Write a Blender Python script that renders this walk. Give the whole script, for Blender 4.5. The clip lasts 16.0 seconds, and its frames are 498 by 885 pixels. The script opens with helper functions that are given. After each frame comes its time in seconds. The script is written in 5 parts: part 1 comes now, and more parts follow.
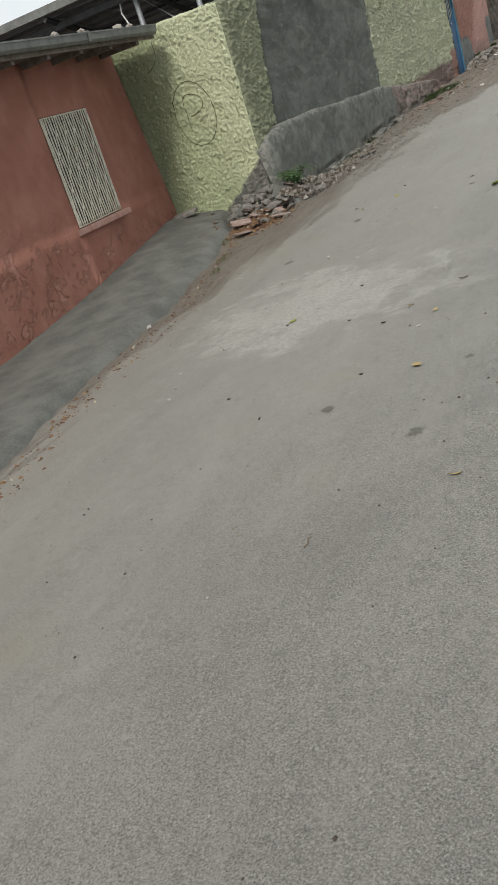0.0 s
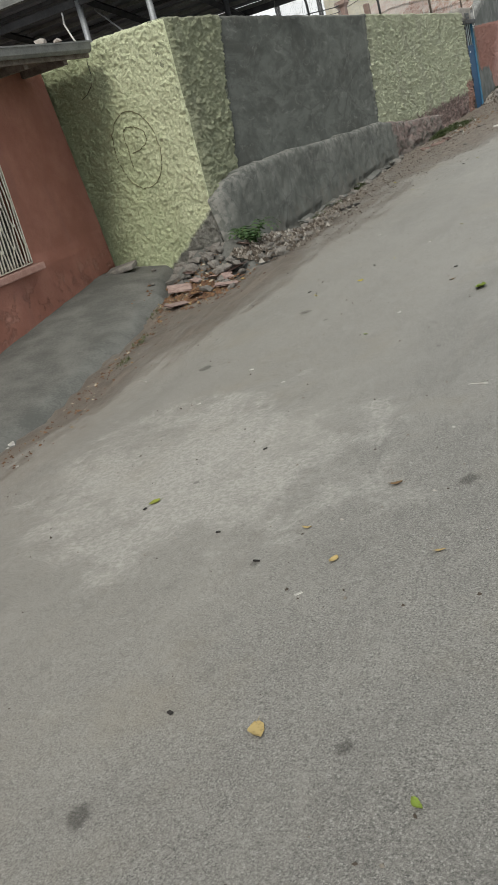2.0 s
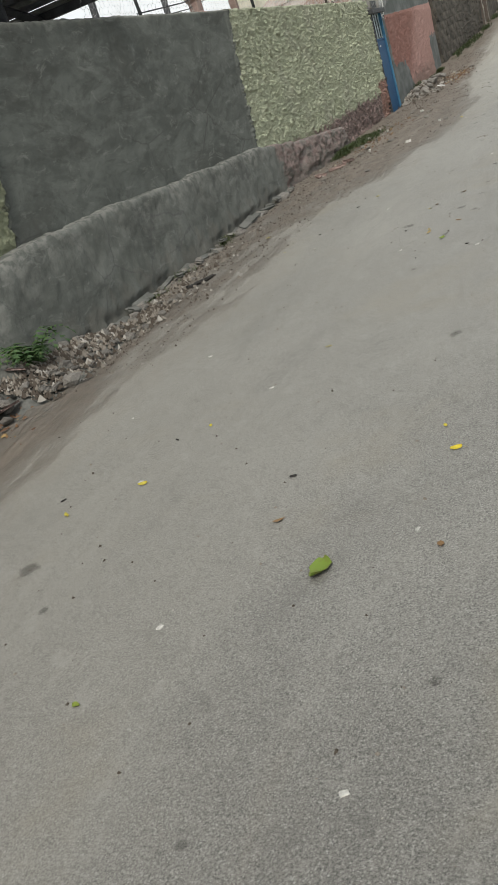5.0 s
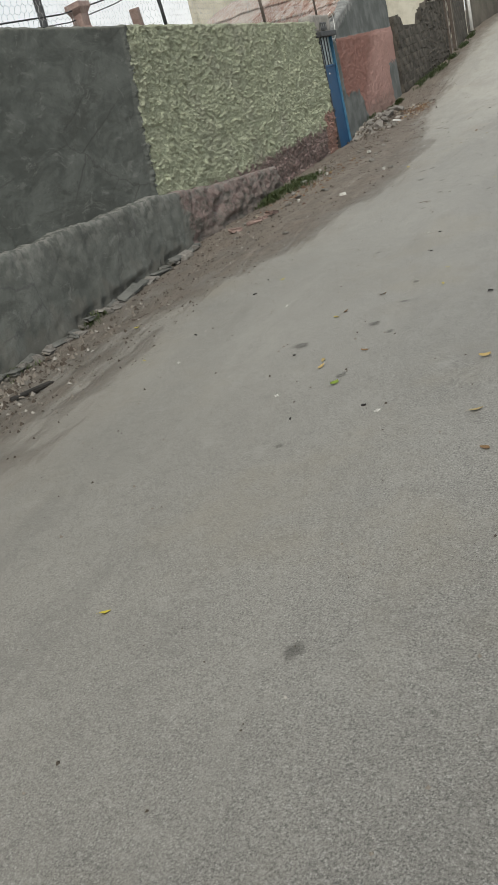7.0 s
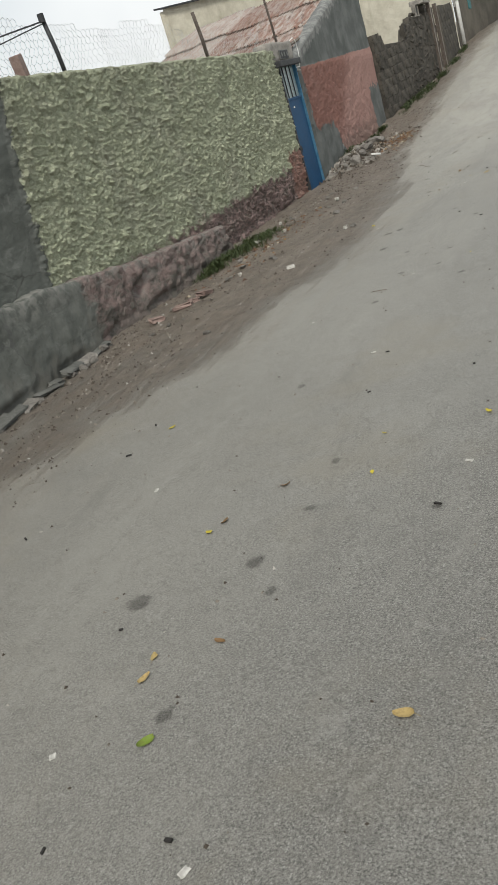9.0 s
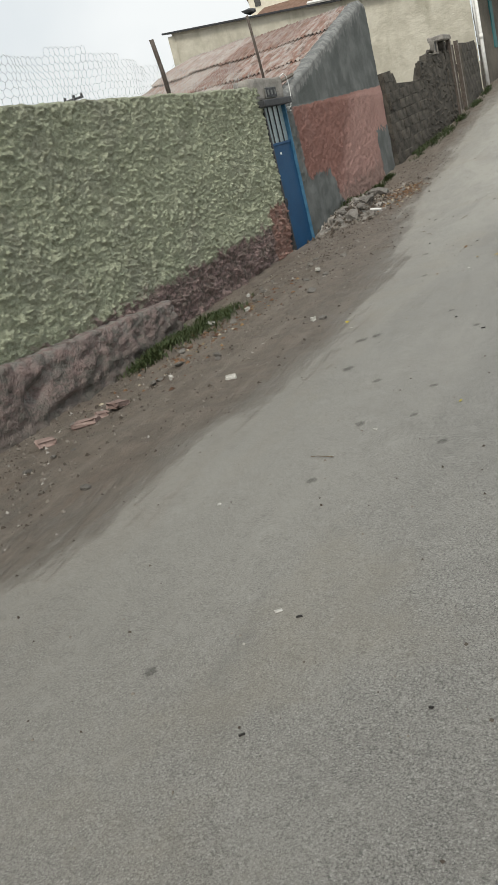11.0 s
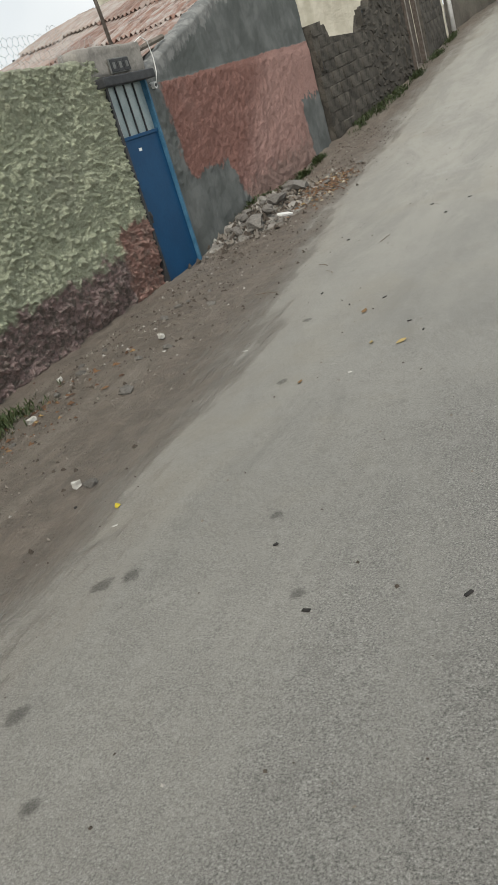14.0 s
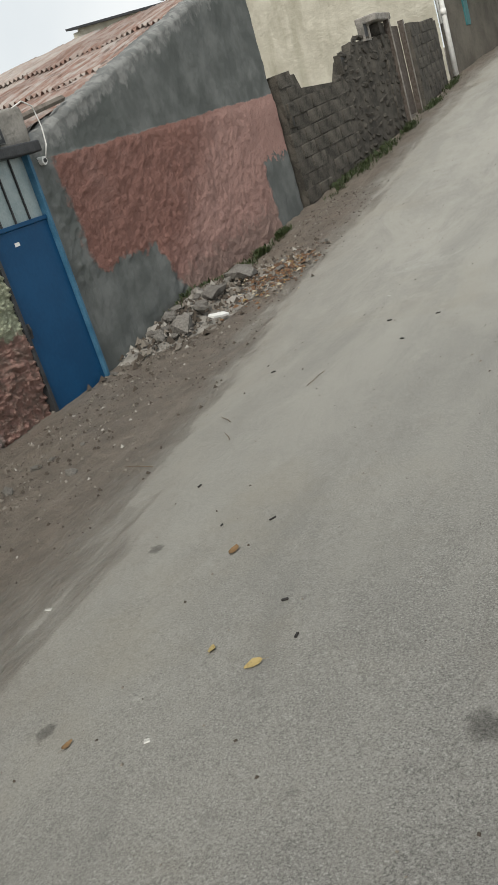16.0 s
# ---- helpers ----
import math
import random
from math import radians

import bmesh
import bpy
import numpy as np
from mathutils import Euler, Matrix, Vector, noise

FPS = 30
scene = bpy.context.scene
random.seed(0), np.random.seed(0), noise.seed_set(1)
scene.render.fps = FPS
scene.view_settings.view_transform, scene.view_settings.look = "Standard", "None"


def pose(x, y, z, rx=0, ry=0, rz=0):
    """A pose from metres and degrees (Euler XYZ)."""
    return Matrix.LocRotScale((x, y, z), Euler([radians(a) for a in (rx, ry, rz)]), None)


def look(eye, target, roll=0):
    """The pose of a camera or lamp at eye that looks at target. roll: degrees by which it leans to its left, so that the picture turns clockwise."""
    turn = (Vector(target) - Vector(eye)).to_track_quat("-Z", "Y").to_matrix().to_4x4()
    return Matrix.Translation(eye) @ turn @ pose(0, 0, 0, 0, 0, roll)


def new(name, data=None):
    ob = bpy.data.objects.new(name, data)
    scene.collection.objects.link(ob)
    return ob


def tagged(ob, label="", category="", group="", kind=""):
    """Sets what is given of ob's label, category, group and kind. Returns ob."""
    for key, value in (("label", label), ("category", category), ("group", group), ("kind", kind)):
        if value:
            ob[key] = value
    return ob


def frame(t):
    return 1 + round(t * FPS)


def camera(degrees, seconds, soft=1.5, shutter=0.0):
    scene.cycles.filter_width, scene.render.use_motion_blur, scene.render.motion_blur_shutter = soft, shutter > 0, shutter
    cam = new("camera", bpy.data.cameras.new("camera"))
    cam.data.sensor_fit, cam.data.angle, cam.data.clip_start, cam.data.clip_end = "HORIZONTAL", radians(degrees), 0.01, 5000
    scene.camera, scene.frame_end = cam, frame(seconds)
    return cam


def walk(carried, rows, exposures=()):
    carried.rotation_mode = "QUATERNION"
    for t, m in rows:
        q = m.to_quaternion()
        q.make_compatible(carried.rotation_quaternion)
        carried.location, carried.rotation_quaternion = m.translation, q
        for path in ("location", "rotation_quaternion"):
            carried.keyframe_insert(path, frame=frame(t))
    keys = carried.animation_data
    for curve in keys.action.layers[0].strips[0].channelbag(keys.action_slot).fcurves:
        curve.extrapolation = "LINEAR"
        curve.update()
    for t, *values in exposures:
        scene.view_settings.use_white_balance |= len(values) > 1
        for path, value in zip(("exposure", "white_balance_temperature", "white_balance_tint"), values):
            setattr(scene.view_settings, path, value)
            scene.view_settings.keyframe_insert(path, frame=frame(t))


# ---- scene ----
cam = camera(31.8, 16.0, soft=1.0)
METRES, EYE, TILT, LEAN, TURN = 21.0, 1.6, -21.4, 17.5, 24.0
ROWS = [
    (0.0, 0.0, 0.0, 0.0, 0.0, 0.0, -0.0),
    (0.5, 0.0102, 0.0276, 0.0137, 0.93, 0.31, -2.71),
    (1.0, 0.0211, 0.0532, 0.0281, 0.56, -0.33, -2.62),
    (1.5, 0.0335, 0.0758, 0.0456, 0.73, 1.16, 0.13),
    (2.0, 0.042, 0.1054, 0.0612, 0.53, 0.37, -3.7),
    (2.5, 0.0559, 0.1342, 0.0749, 1.29, 0.56, -0.92),
    (3.0, 0.0629, 0.1628, 0.0894, 2.66, 0.47, -2.58),
    (3.5, 0.0698, 0.1906, 0.1039, 2.6, -1.18, -3.02),
    (4.0, 0.0807, 0.2153, 0.1209, 2.33, -0.48, 1.02),
    (4.5, 0.0886, 0.2478, 0.1356, 0.3, -2.53, -2.3),
    (5.0, 0.1019, 0.2696, 0.1464, -1.78, 0.24, 0.4),
    (7.5, 0.1565, 0.392, 0.2214, -4.58, 0.89, -2.45),
    (8.0, 0.1696, 0.4125, 0.2376, -3.08, 2.29, 0.89),
    (8.5, 0.1814, 0.4414, 0.2514, -2.65, 0.65, -1.4),
    (9.0, 0.1935, 0.4642, 0.2638, -2.82, 1.64, 0.24),
    (9.5, 0.2023, 0.4876, 0.2779, -1.11, 2.84, -0.46),
    (10.0, 0.2107, 0.5122, 0.292, -2.46, 2.72, -2.15),
    (12.5, 0.2663, 0.6379, 0.361, -1.31, 3.65, -2.48),
    (13.0, 0.2812, 0.6627, 0.3735, -1.78, 3.76, 1.85),
    (13.5, 0.2919, 0.6877, 0.3865, -1.2, 2.8, -0.12),
    (14.0, 0.3025, 0.7099, 0.4011, -1.97, 0.22, -0.2),
    (14.5, 0.3155, 0.7323, 0.4171, -0.49, 1.72, 1.85),
    (15.0, 0.3269, 0.7622, 0.4308, -0.34, 0.97, -2.56),
    (15.5, 0.3396, 0.7837, 0.4425, -1.87, 1.72, -0.23),
    (16.0, 0.3499, 0.8093, 0.4582, -0.4, 2.28, -0.34),
]
walk(cam, [(t, pose(0, 0, EYE, TILT, LEAN, TURN) @ pose(METRES * x, METRES * y, METRES * z, 90 + pitch, roll, yaw)) for t, x, y, z, yaw, pitch, roll in ROWS],
     exposures=[(0.0, -0.20), (3.0, -0.20), (4.5, -0.12), (5.0, -0.16), (7.5, -0.25), (9.5, -0.27), (12.5, -0.28), (14.0, -0.24), (16.0, -0.27)])

# ---- light ----
world = bpy.data.worlds.new("sky")
scene.world = world
world.use_nodes = True
wt = world.node_tree
wt.nodes.clear()
SUN_EL, SUN_AZ = radians(48), radians(164)      # azimuth clockwise from +y
w_out = wt.nodes.new("ShaderNodeOutputWorld")
w_bg = wt.nodes.new("ShaderNodeBackground")
w_sky = wt.nodes.new("ShaderNodeTexSky")
w_sky.sky_type = "NISHITA"
w_sky.sun_disc = False
w_sky.sun_elevation, w_sky.sun_rotation = SUN_EL, SUN_AZ
w_sky.air_density, w_sky.dust_density = 1.0, 3.0
w_co = wt.nodes.new("ShaderNodeTexCoord")
w_no = wt.nodes.new("ShaderNodeTexNoise")
w_no.inputs["Scale"].default_value, w_no.inputs["Detail"].default_value = 2.6, 5.0
w_no.inputs["Distortion"].default_value = 0.4
w_rp = wt.nodes.new("ShaderNodeValToRGB")
w_rp.color_ramp.elements[0].position, w_rp.color_ramp.elements[0].color = 0.36, (7.9, 8.45, 8.7, 1)
w_rp.color_ramp.elements[1].position, w_rp.color_ramp.elements[1].color = 0.62, (10.4, 10.6, 10.5, 1)
w_mx = wt.nodes.new("ShaderNodeMix")
w_mx.data_type = "RGBA"
w_mx.inputs[0].default_value = 0.88
wt.links.new(w_co.outputs["Generated"], w_no.inputs["Vector"])
wt.links.new(w_no.outputs[0], w_rp.inputs[0])
wt.links.new(w_sky.outputs[0], w_mx.inputs[6])
wt.links.new(w_rp.outputs[0], w_mx.inputs[7])
wt.links.new(w_mx.outputs[2], w_bg.inputs["Color"])
w_bg.inputs["Strength"].default_value = 0.118
wt.links.new(w_bg.outputs[0], w_out.inputs["Surface"])

sun = new("sun", bpy.data.lights.new("sun", "SUN"))
sun.data.energy, sun.data.angle, sun.data.color = 2.9, radians(14), (1.0, 0.95, 0.86)
sd = Vector((math.sin(SUN_AZ) * math.cos(SUN_EL), math.cos(SUN_AZ) * math.cos(SUN_EL), math.sin(SUN_EL)))
sun.matrix_world = look(sd * 60, (0, 0, 0))


# ---- materials ----
class Mat:
    """Short-hand for a node material."""

    def __init__(self, name, rough=0.9, metal=0.0, spec=0.3):
        self.m = bpy.data.materials.new(name)
        self.m.use_nodes = True
        self.t = self.m.node_tree
        self.b = self.t.nodes["Principled BSDF"]
        self.b.inputs["Roughness"].default_value = rough
        self.b.inputs["Metallic"].default_value = metal
        self.b.inputs["Specular IOR Level"].default_value = spec
        self.co = self.t.nodes.new("ShaderNodeTexCoord").outputs["Object"]

    def link(self, a, sock):
        if isinstance(a, (int, float)):
            sock.default_value = a
        elif isinstance(a, tuple):
            sock.default_value = (*a, 1) if len(a) == 3 else a
        else:
            self.t.links.new(a, sock)

    def stretch(self, s):
        n = self.t.nodes.new("ShaderNodeMapping")
        self.link(self.co, n.inputs["Vector"])
        n.inputs["Scale"].default_value = s
        return n.outputs[0]

    def noise(self, scale, detail=4.0, rough=0.55, vec=None, dist=0.0):
        n = self.t.nodes.new("ShaderNodeTexNoise")
        self.link(vec or self.co, n.inputs["Vector"])
        n.inputs["Scale"].default_value, n.inputs["Detail"].default_value = scale, detail
        n.inputs["Roughness"].default_value, n.inputs["Distortion"].default_value = rough, dist
        return n.outputs[0]

    def voronoi(self, scale, feature="F1", vec=None, out=0):
        n = self.t.nodes.new("ShaderNodeTexVoronoi")
        n.feature = feature
        self.link(vec or self.co, n.inputs["Vector"])
        n.inputs["Scale"].default_value = scale
        return n.outputs[out]

    def op(self, kind, a, b=0.0, c=0.0):
        n = self.t.nodes.new("ShaderNodeMath")
        n.operation = kind
        self.link(a, n.inputs[0]), self.link(b, n.inputs[1]), self.link(c, n.inputs[2])
        return n.outputs[0]

    def step(self, v, lo, hi):
        n = self.t.nodes.new("ShaderNodeMapRange")
        n.interpolation_type = "SMOOTHSTEP"
        self.link(v, n.inputs[0])
        n.inputs[1].default_value, n.inputs[2].default_value = min(lo, hi), max(lo, hi)
        if lo > hi:
            n.inputs[3].default_value, n.inputs[4].default_value = 1.0, 0.0
        return n.outputs[0]

    def mix(self, f, a, b, blend="MIX"):
        n = self.t.nodes.new("ShaderNodeMix")
        n.data_type, n.blend_type = "RGBA", blend
        self.link(f, n.inputs[0]), self.link(a, n.inputs[6]), self.link(b, n.inputs[7])
        return n.outputs[2]

    def axis(self):
        n = self.t.nodes.new("ShaderNodeSeparateXYZ")
        self.link(self.co, n.inputs[0])
        return n.outputs

    def attr(self, name):
        n = self.t.nodes.new("ShaderNodeAttribute")
        n.attribute_name = name
        return n.outputs["Fac"]

    def chance(self):
        return self.t.nodes.new("ShaderNodeObjectInfo").outputs["Random"]

    def island(self):
        return self.t.nodes.new("ShaderNodeNewGeometry").outputs["Random Per Island"]

    def bump(self, height, dist, strength=1.0):
        n = self.t.nodes.new("ShaderNodeBump")
        n.inputs["Distance"].default_value, n.inputs["Strength"].default_value = dist, strength
        self.link(height, n.inputs["Height"])
        self.link(n.outputs[0], self.b.inputs["Normal"])
        return self

    def done(self, colour, rough=None, alpha=None):
        self.link(colour, self.b.inputs["Base Color"])
        if rough is not None:
            self.link(rough, self.b.inputs["Roughness"])
        if alpha is not None:
            self.link(alpha, self.b.inputs["Alpha"])
        return self.m


def plain(name, a, b, scale=8.0, rough=0.85, metal=0.0, bump=0.002, vary=0.0, fine=60.0, spec=0.3):
    """Two tones mixed by a stain noise and a grain noise."""
    k = Mat(name, rough, metal, spec)
    n = k.op("ADD", k.op("MULTIPLY", k.noise(scale, 5), 0.65), k.op("MULTIPLY", k.noise(fine, 3), 0.35))
    c = k.mix(k.step(n, 0.34, 0.66), a, b)
    if vary:
        c = k.mix(k.op("MULTIPLY", k.chance(), vary), c, tuple(v * 0.35 for v in a))
    k.bump(n, bump * 4)
    return k.done(c)


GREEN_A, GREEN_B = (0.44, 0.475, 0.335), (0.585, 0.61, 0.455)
CEMENT_A, CEMENT_B = (0.084, 0.090, 0.082), (0.122, 0.130, 0.119)


def make_green_plaster():
    """Hand-thrown green plaster with a grey cement patch and a pink, crumbled foot."""
    k = Mat("green_plaster", 0.95, 0, 0.15)
    x, y, z = k.axis()
    drag = k.stretch((1.0, 0.6, 1.0))
    lumps = k.noise(46, 6, 0.68, drag, 0.4)
    grain = k.noise(85, 4, 0.7)
    blot = k.noise(1.3, 4)
    # crests paler, hollows darker: relief shading put into the plaster colour
    c = k.mix(k.step(lumps, 0.35, 0.68), GREEN_A, GREEN_B)
    c = k.mix(k.op("MULTIPLY", k.step(blot, 0.45, 0.75), 0.7), c, (0.44, 0.44, 0.35))
    # dark pits painted in, part recess shade and part slight dirt
    c = k.mix(k.op("MULTIPLY", k.step(k.noise(48, 5, 0.7), 0.52, 0.64), 0.4), c, (0.25, 0.26, 0.18))
    c = k.mix(k.op("MULTIPLY", k.step(k.noise(11, 7, 0.74, drag, 0.4), 0.52, 0.62), 0.38), c, (0.24, 0.26, 0.175))
    # darker green strip beside the corner, with a ragged edge
    c = k.mix(k.op("MULTIPLY", k.step(k.op("ADD", y, k.op("MULTIPLY", k.op("SUBTRACT", k.noise(2.5, 6, 0.7), 0.5), 1.5)), 13.9, 12.9), 0.6), c, (0.225, 0.245, 0.155))
    # dirt streaks hanging down from the top of the wall
    streak = k.noise(2.6, 5, 0.6, k.stretch((1, 2.2, 0.12)))
    c = k.mix(k.op("MULTIPLY", k.step(streak, 0.52, 0.72), k.op("MULTIPLY", k.step(z, 1.3, 2.7), 0.45)), c, (0.24, 0.24, 0.19))
    # grey patch, with a ragged outline
    rag = k.op("MULTIPLY", k.op("SUBTRACT", k.noise(7, 5), 0.5), 0.32)
    yy = k.op("ADD", y, rag)
    slope = k.op("MULTIPLY", k.op("SUBTRACT", z, 1.1), 0.27)
    slope2 = k.op("MULTIPLY", k.op("SUBTRACT", z, 1.1), 0.16)
    left = k.step(k.op("SUBTRACT", yy, slope), 12.80, 12.84)
    right = k.step(k.op("SUBTRACT", yy, slope2), 18.60, 18.55)
    grey = k.op("MULTIPLY", left, right)
    cem = k.mix(k.step(k.noise(3.2, 8, 0.7, k.stretch((1, 0.45, 1)), 0.8), 0.38, 0.62), CEMENT_A, CEMENT_B)
    cem = k.mix(k.op("MULTIPLY", k.step(k.noise(1.7, 9, 0.74, k.stretch((1, 0.4, 1)), 0.6), 0.50, 0.60), 0.65), cem, (0.066, 0.069, 0.062))
    cem = k.mix(k.op("MULTIPLY", k.step(k.noise(5.5, 8, 0.78, k.stretch((1, 0.45, 1)), 1.2), 0.55, 0.63), 0.5), cem, (0.19, 0.195, 0.18))
    cem = k.mix(k.op("MULTIPLY", k.op("MULTIPLY", k.step(k.noise(26, 5, 0.7), 0.56, 0.66), k.step(k.noise(2.1, 4, 0.6), 0.48, 0.6)), 0.7), cem, (0.075, 0.078, 0.07))
    hair = k.step(k.voronoi(1.7, "DISTANCE_TO_EDGE", k.mix(0.12, k.stretch((1, 0.5, 1)), k.noise(5, 6, 0.7))), 0.016, 0.0)
    cem = k.mix(k.op("MULTIPLY", k.op("MULTIPLY", hair, k.step(k.noise(0.9, 3), 0.45, 0.6)), 0.6), cem, (0.06, 0.06, 0.055))
    c = k.mix(grey, c, cem)
    # bare grey foot beside the corner
    foot = k.step(k.op("ADD", z, k.op("MULTIPLY", rag, 1.6)), 0.85, 0.60)
    foot = k.op("MULTIPLY", foot, k.step(y, 13.2, 12.9))
    c = k.mix(foot, c, (0.24, 0.24, 0.225))
    # pink, crumbled foot further along, and a pink patch beside the door
    rise = k.op("ADD", k.op("ADD", z, k.op("MULTIPLY", rag, 1.5)), k.op("MULTIPLY", k.op("SUBTRACT", y, 22.0), -0.02))
    low = k.op("MULTIPLY", k.step(rise, 0.93, 0.82), k.step(y, 19.0, 19.4))
    pk = k.mix(k.step(k.noise(14, 7, 0.72), 0.42, 0.6), (0.36, 0.265, 0.25), (0.185, 0.16, 0.138))
    c = k.mix(low, c, pk)
    patch = k.op("MULTIPLY", k.step(yy, 25.55, 25.62), k.step(k.op("ADD", z, k.op("MULTIPLY", rag, -1.2)), 1.18, 1.12))
    c = k.mix(patch, c, k.mix(k.step(k.noise(12, 6, 0.7), 0.4, 0.62), (0.42, 0.25, 0.21), (0.30, 0.215, 0.18)))
    # weathered top edge
    c = k.mix(k.op("MULTIPLY", k.step(k.op("ADD", k.op("ADD", z, k.op("MULTIPLY", k.op("SUBTRACT", y, 26.0), 0.015)), k.op("MULTIPLY", rag, 0.6)), 2.65, 2.75), 0.45), c, (0.25, 0.25, 0.22))
    soft = k.op("SUBTRACT", 1.0, k.op("MULTIPLY", grey, 0.85))
    k.bump(k.op("MULTIPLY", k.op("ADD", lumps, k.op("MULTIPLY", grain, 0.5)), soft), 0.045)
    return k.done(c)


def make_side_plaster():
    k = Mat("side_plaster_sunlit", 0.95, 0, 0.15)
    x, y, z = k.axis()
    lumps = k.noise(52, 6, 0.68, None, 0.3)
    grain = k.noise(95, 4, 0.7)
    # front wall's green raised paler here, direct sun put into the colour
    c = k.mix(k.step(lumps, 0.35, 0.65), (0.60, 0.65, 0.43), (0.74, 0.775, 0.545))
    # dark flecks painted as shaded pits of the roughcast
    c = k.mix(k.op("MULTIPLY", k.step(k.noise(45, 5, 0.7), 0.54, 0.66), 0.35), c, (0.30, 0.32, 0.19))
    # that sun painted to fall off: darker green away from the corner
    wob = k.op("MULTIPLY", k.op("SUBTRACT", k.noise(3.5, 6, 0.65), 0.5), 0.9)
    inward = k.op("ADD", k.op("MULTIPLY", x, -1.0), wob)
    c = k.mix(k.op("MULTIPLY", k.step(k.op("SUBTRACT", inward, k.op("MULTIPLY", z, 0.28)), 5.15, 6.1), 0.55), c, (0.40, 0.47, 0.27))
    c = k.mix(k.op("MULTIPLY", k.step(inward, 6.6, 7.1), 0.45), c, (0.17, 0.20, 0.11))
    # bare cement foot that rises to the corner
    foot = k.step(k.op("ADD", k.op("ADD", z, k.op("MULTIPLY", wob, 0.35)), k.op("MULTIPLY", x, -0.75)), 4.92, 4.84)
    c = k.mix(foot, c, k.mix(k.step(k.noise(7, 6, 0.7), 0.4, 0.62), (0.17, 0.172, 0.155), (0.30, 0.298, 0.272)))
    k.bump(k.op("ADD", lumps, k.op("MULTIPLY", grain, 0.4)), 0.042)
    return k.done(c)


def make_plinth():
    """Smooth grey cement that turns into a rough, pinkish face further along."""
    k = Mat("plinth_cement", 0.92, 0, 0.2)
    x, y, z = k.axis()
    n = k.noise(3.0, 6, 0.6)
    c = k.mix(k.step(n, 0.36, 0.66), (0.088, 0.094, 0.085), (0.135, 0.142, 0.130))
    c = k.mix(k.op("MULTIPLY", k.step(k.noise(1.7, 9, 0.74, k.stretch((1, 0.4, 1)), 0.6), 0.50, 0.61), 0.6), c, (0.062, 0.066, 0.06))
    c = k.mix(k.op("MULTIPLY", k.step(k.noise(6, 8, 0.78, k.stretch((1, 0.45, 1)), 1.2), 0.55, 0.63), 0.45), c, (0.19, 0.196, 0.182))
    cr = k.step(k.voronoi(1.1, "DISTANCE_TO_EDGE", k.mix(0.15, k.stretch((1, 1, 0.6)), k.noise(4, 5, 0.7))), 0.010, 0.0)
    c = k.mix(k.op("MULTIPLY", cr, 0.55), c, (0.07, 0.07, 0.07))
    c = k.mix(k.op("MULTIPLY", k.op("MULTIPLY", k.step(k.noise(30, 5, 0.7), 0.56, 0.66), k.step(k.noise(2.4, 4, 0.6), 0.46, 0.6)), 0.6), c, (0.08, 0.082, 0.075))
    rag = k.op("MULTIPLY", k.op("SUBTRACT", k.noise(5, 5), 0.5), 0.9)
    far = k.step(k.op("ADD", y, rag), 18.7, 18.9)
    pk = k.mix(k.step(k.noise(8, 8, 0.75, k.stretch((1, 0.5, 1))), 0.4, 0.62), (0.22, 0.165, 0.152), (0.095, 0.088, 0.078))
    c = k.mix(far, c, pk)
    # painted highlight: ledge top mixed paler, broken up by noise
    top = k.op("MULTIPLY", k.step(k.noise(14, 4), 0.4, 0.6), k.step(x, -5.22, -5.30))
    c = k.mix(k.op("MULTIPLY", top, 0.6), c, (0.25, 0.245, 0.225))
    foot = k.step(k.op("ADD", z, k.op("ADD", k.op("MULTIPLY", y, -0.025), rag)), 0.15, -0.1)
    c = k.mix(k.op("MULTIPLY", foot, 0.55), c, (0.12, 0.115, 0.10))
    h = k.op("ADD", k.op("MULTIPLY", n, 0.5), k.op("MULTIPLY", k.noise(40, 4), k.op("ADD", 0.12, k.op("MULTIPLY", far, 0.6))))
    k.bump(h, 0.035)
    return k.done(c)


def make_house_paint():
    k = Mat("terracotta_plaster", 0.9, 0, 0.25)
    x, y, z = k.axis()
    n = k.noise(2.2, 6, 0.6)
    c = k.mix(k.step(n, 0.36, 0.68), (0.25, 0.110, 0.080), (0.315, 0.148, 0.112))
    st = k.noise(3, 5, 0.6, k.stretch((1, 1, 0.2)))
    c = k.mix(k.op("MULTIPLY", k.step(st, 0.54, 0.7), 0.35), c, (0.22, 0.11, 0.09))
    wear = k.op("MULTIPLY", k.step(k.noise(5, 6, 0.7), 0.52, 0.62), k.step(k.op("ADD", z, k.op("MULTIPLY", y, -0.0)), 1.3, 0.6))
    wear = k.op("MULTIPLY", k.op("MULTIPLY", wear, 0.6), k.op("MAXIMUM", k.step(y, 9.2, 8.6), k.step(z, 0.75, 0.45)))
    c = k.mix(k.op("MULTIPLY", wear, 0.55), c, (0.42, 0.24, 0.195))
    c = k.mix(k.op("MULTIPLY", k.op("MULTIPLY", k.step(k.noise(11, 6, 0.7), 0.54, 0.62), k.step(z, 1.2, 0.4)), 0.15), c, (0.14, 0.075, 0.058))
    k.bump(k.op("ADD", k.op("MULTIPLY", wear, -0.9), k.op("ADD", k.op("MULTIPLY", n, 0.4), k.op("ADD", k.op("MULTIPLY", k.noise(9, 5, 0.6), 0.55), k.op("MULTIPLY", k.noise(45, 4), 0.25)))), 0.03)
    return k.done(c)


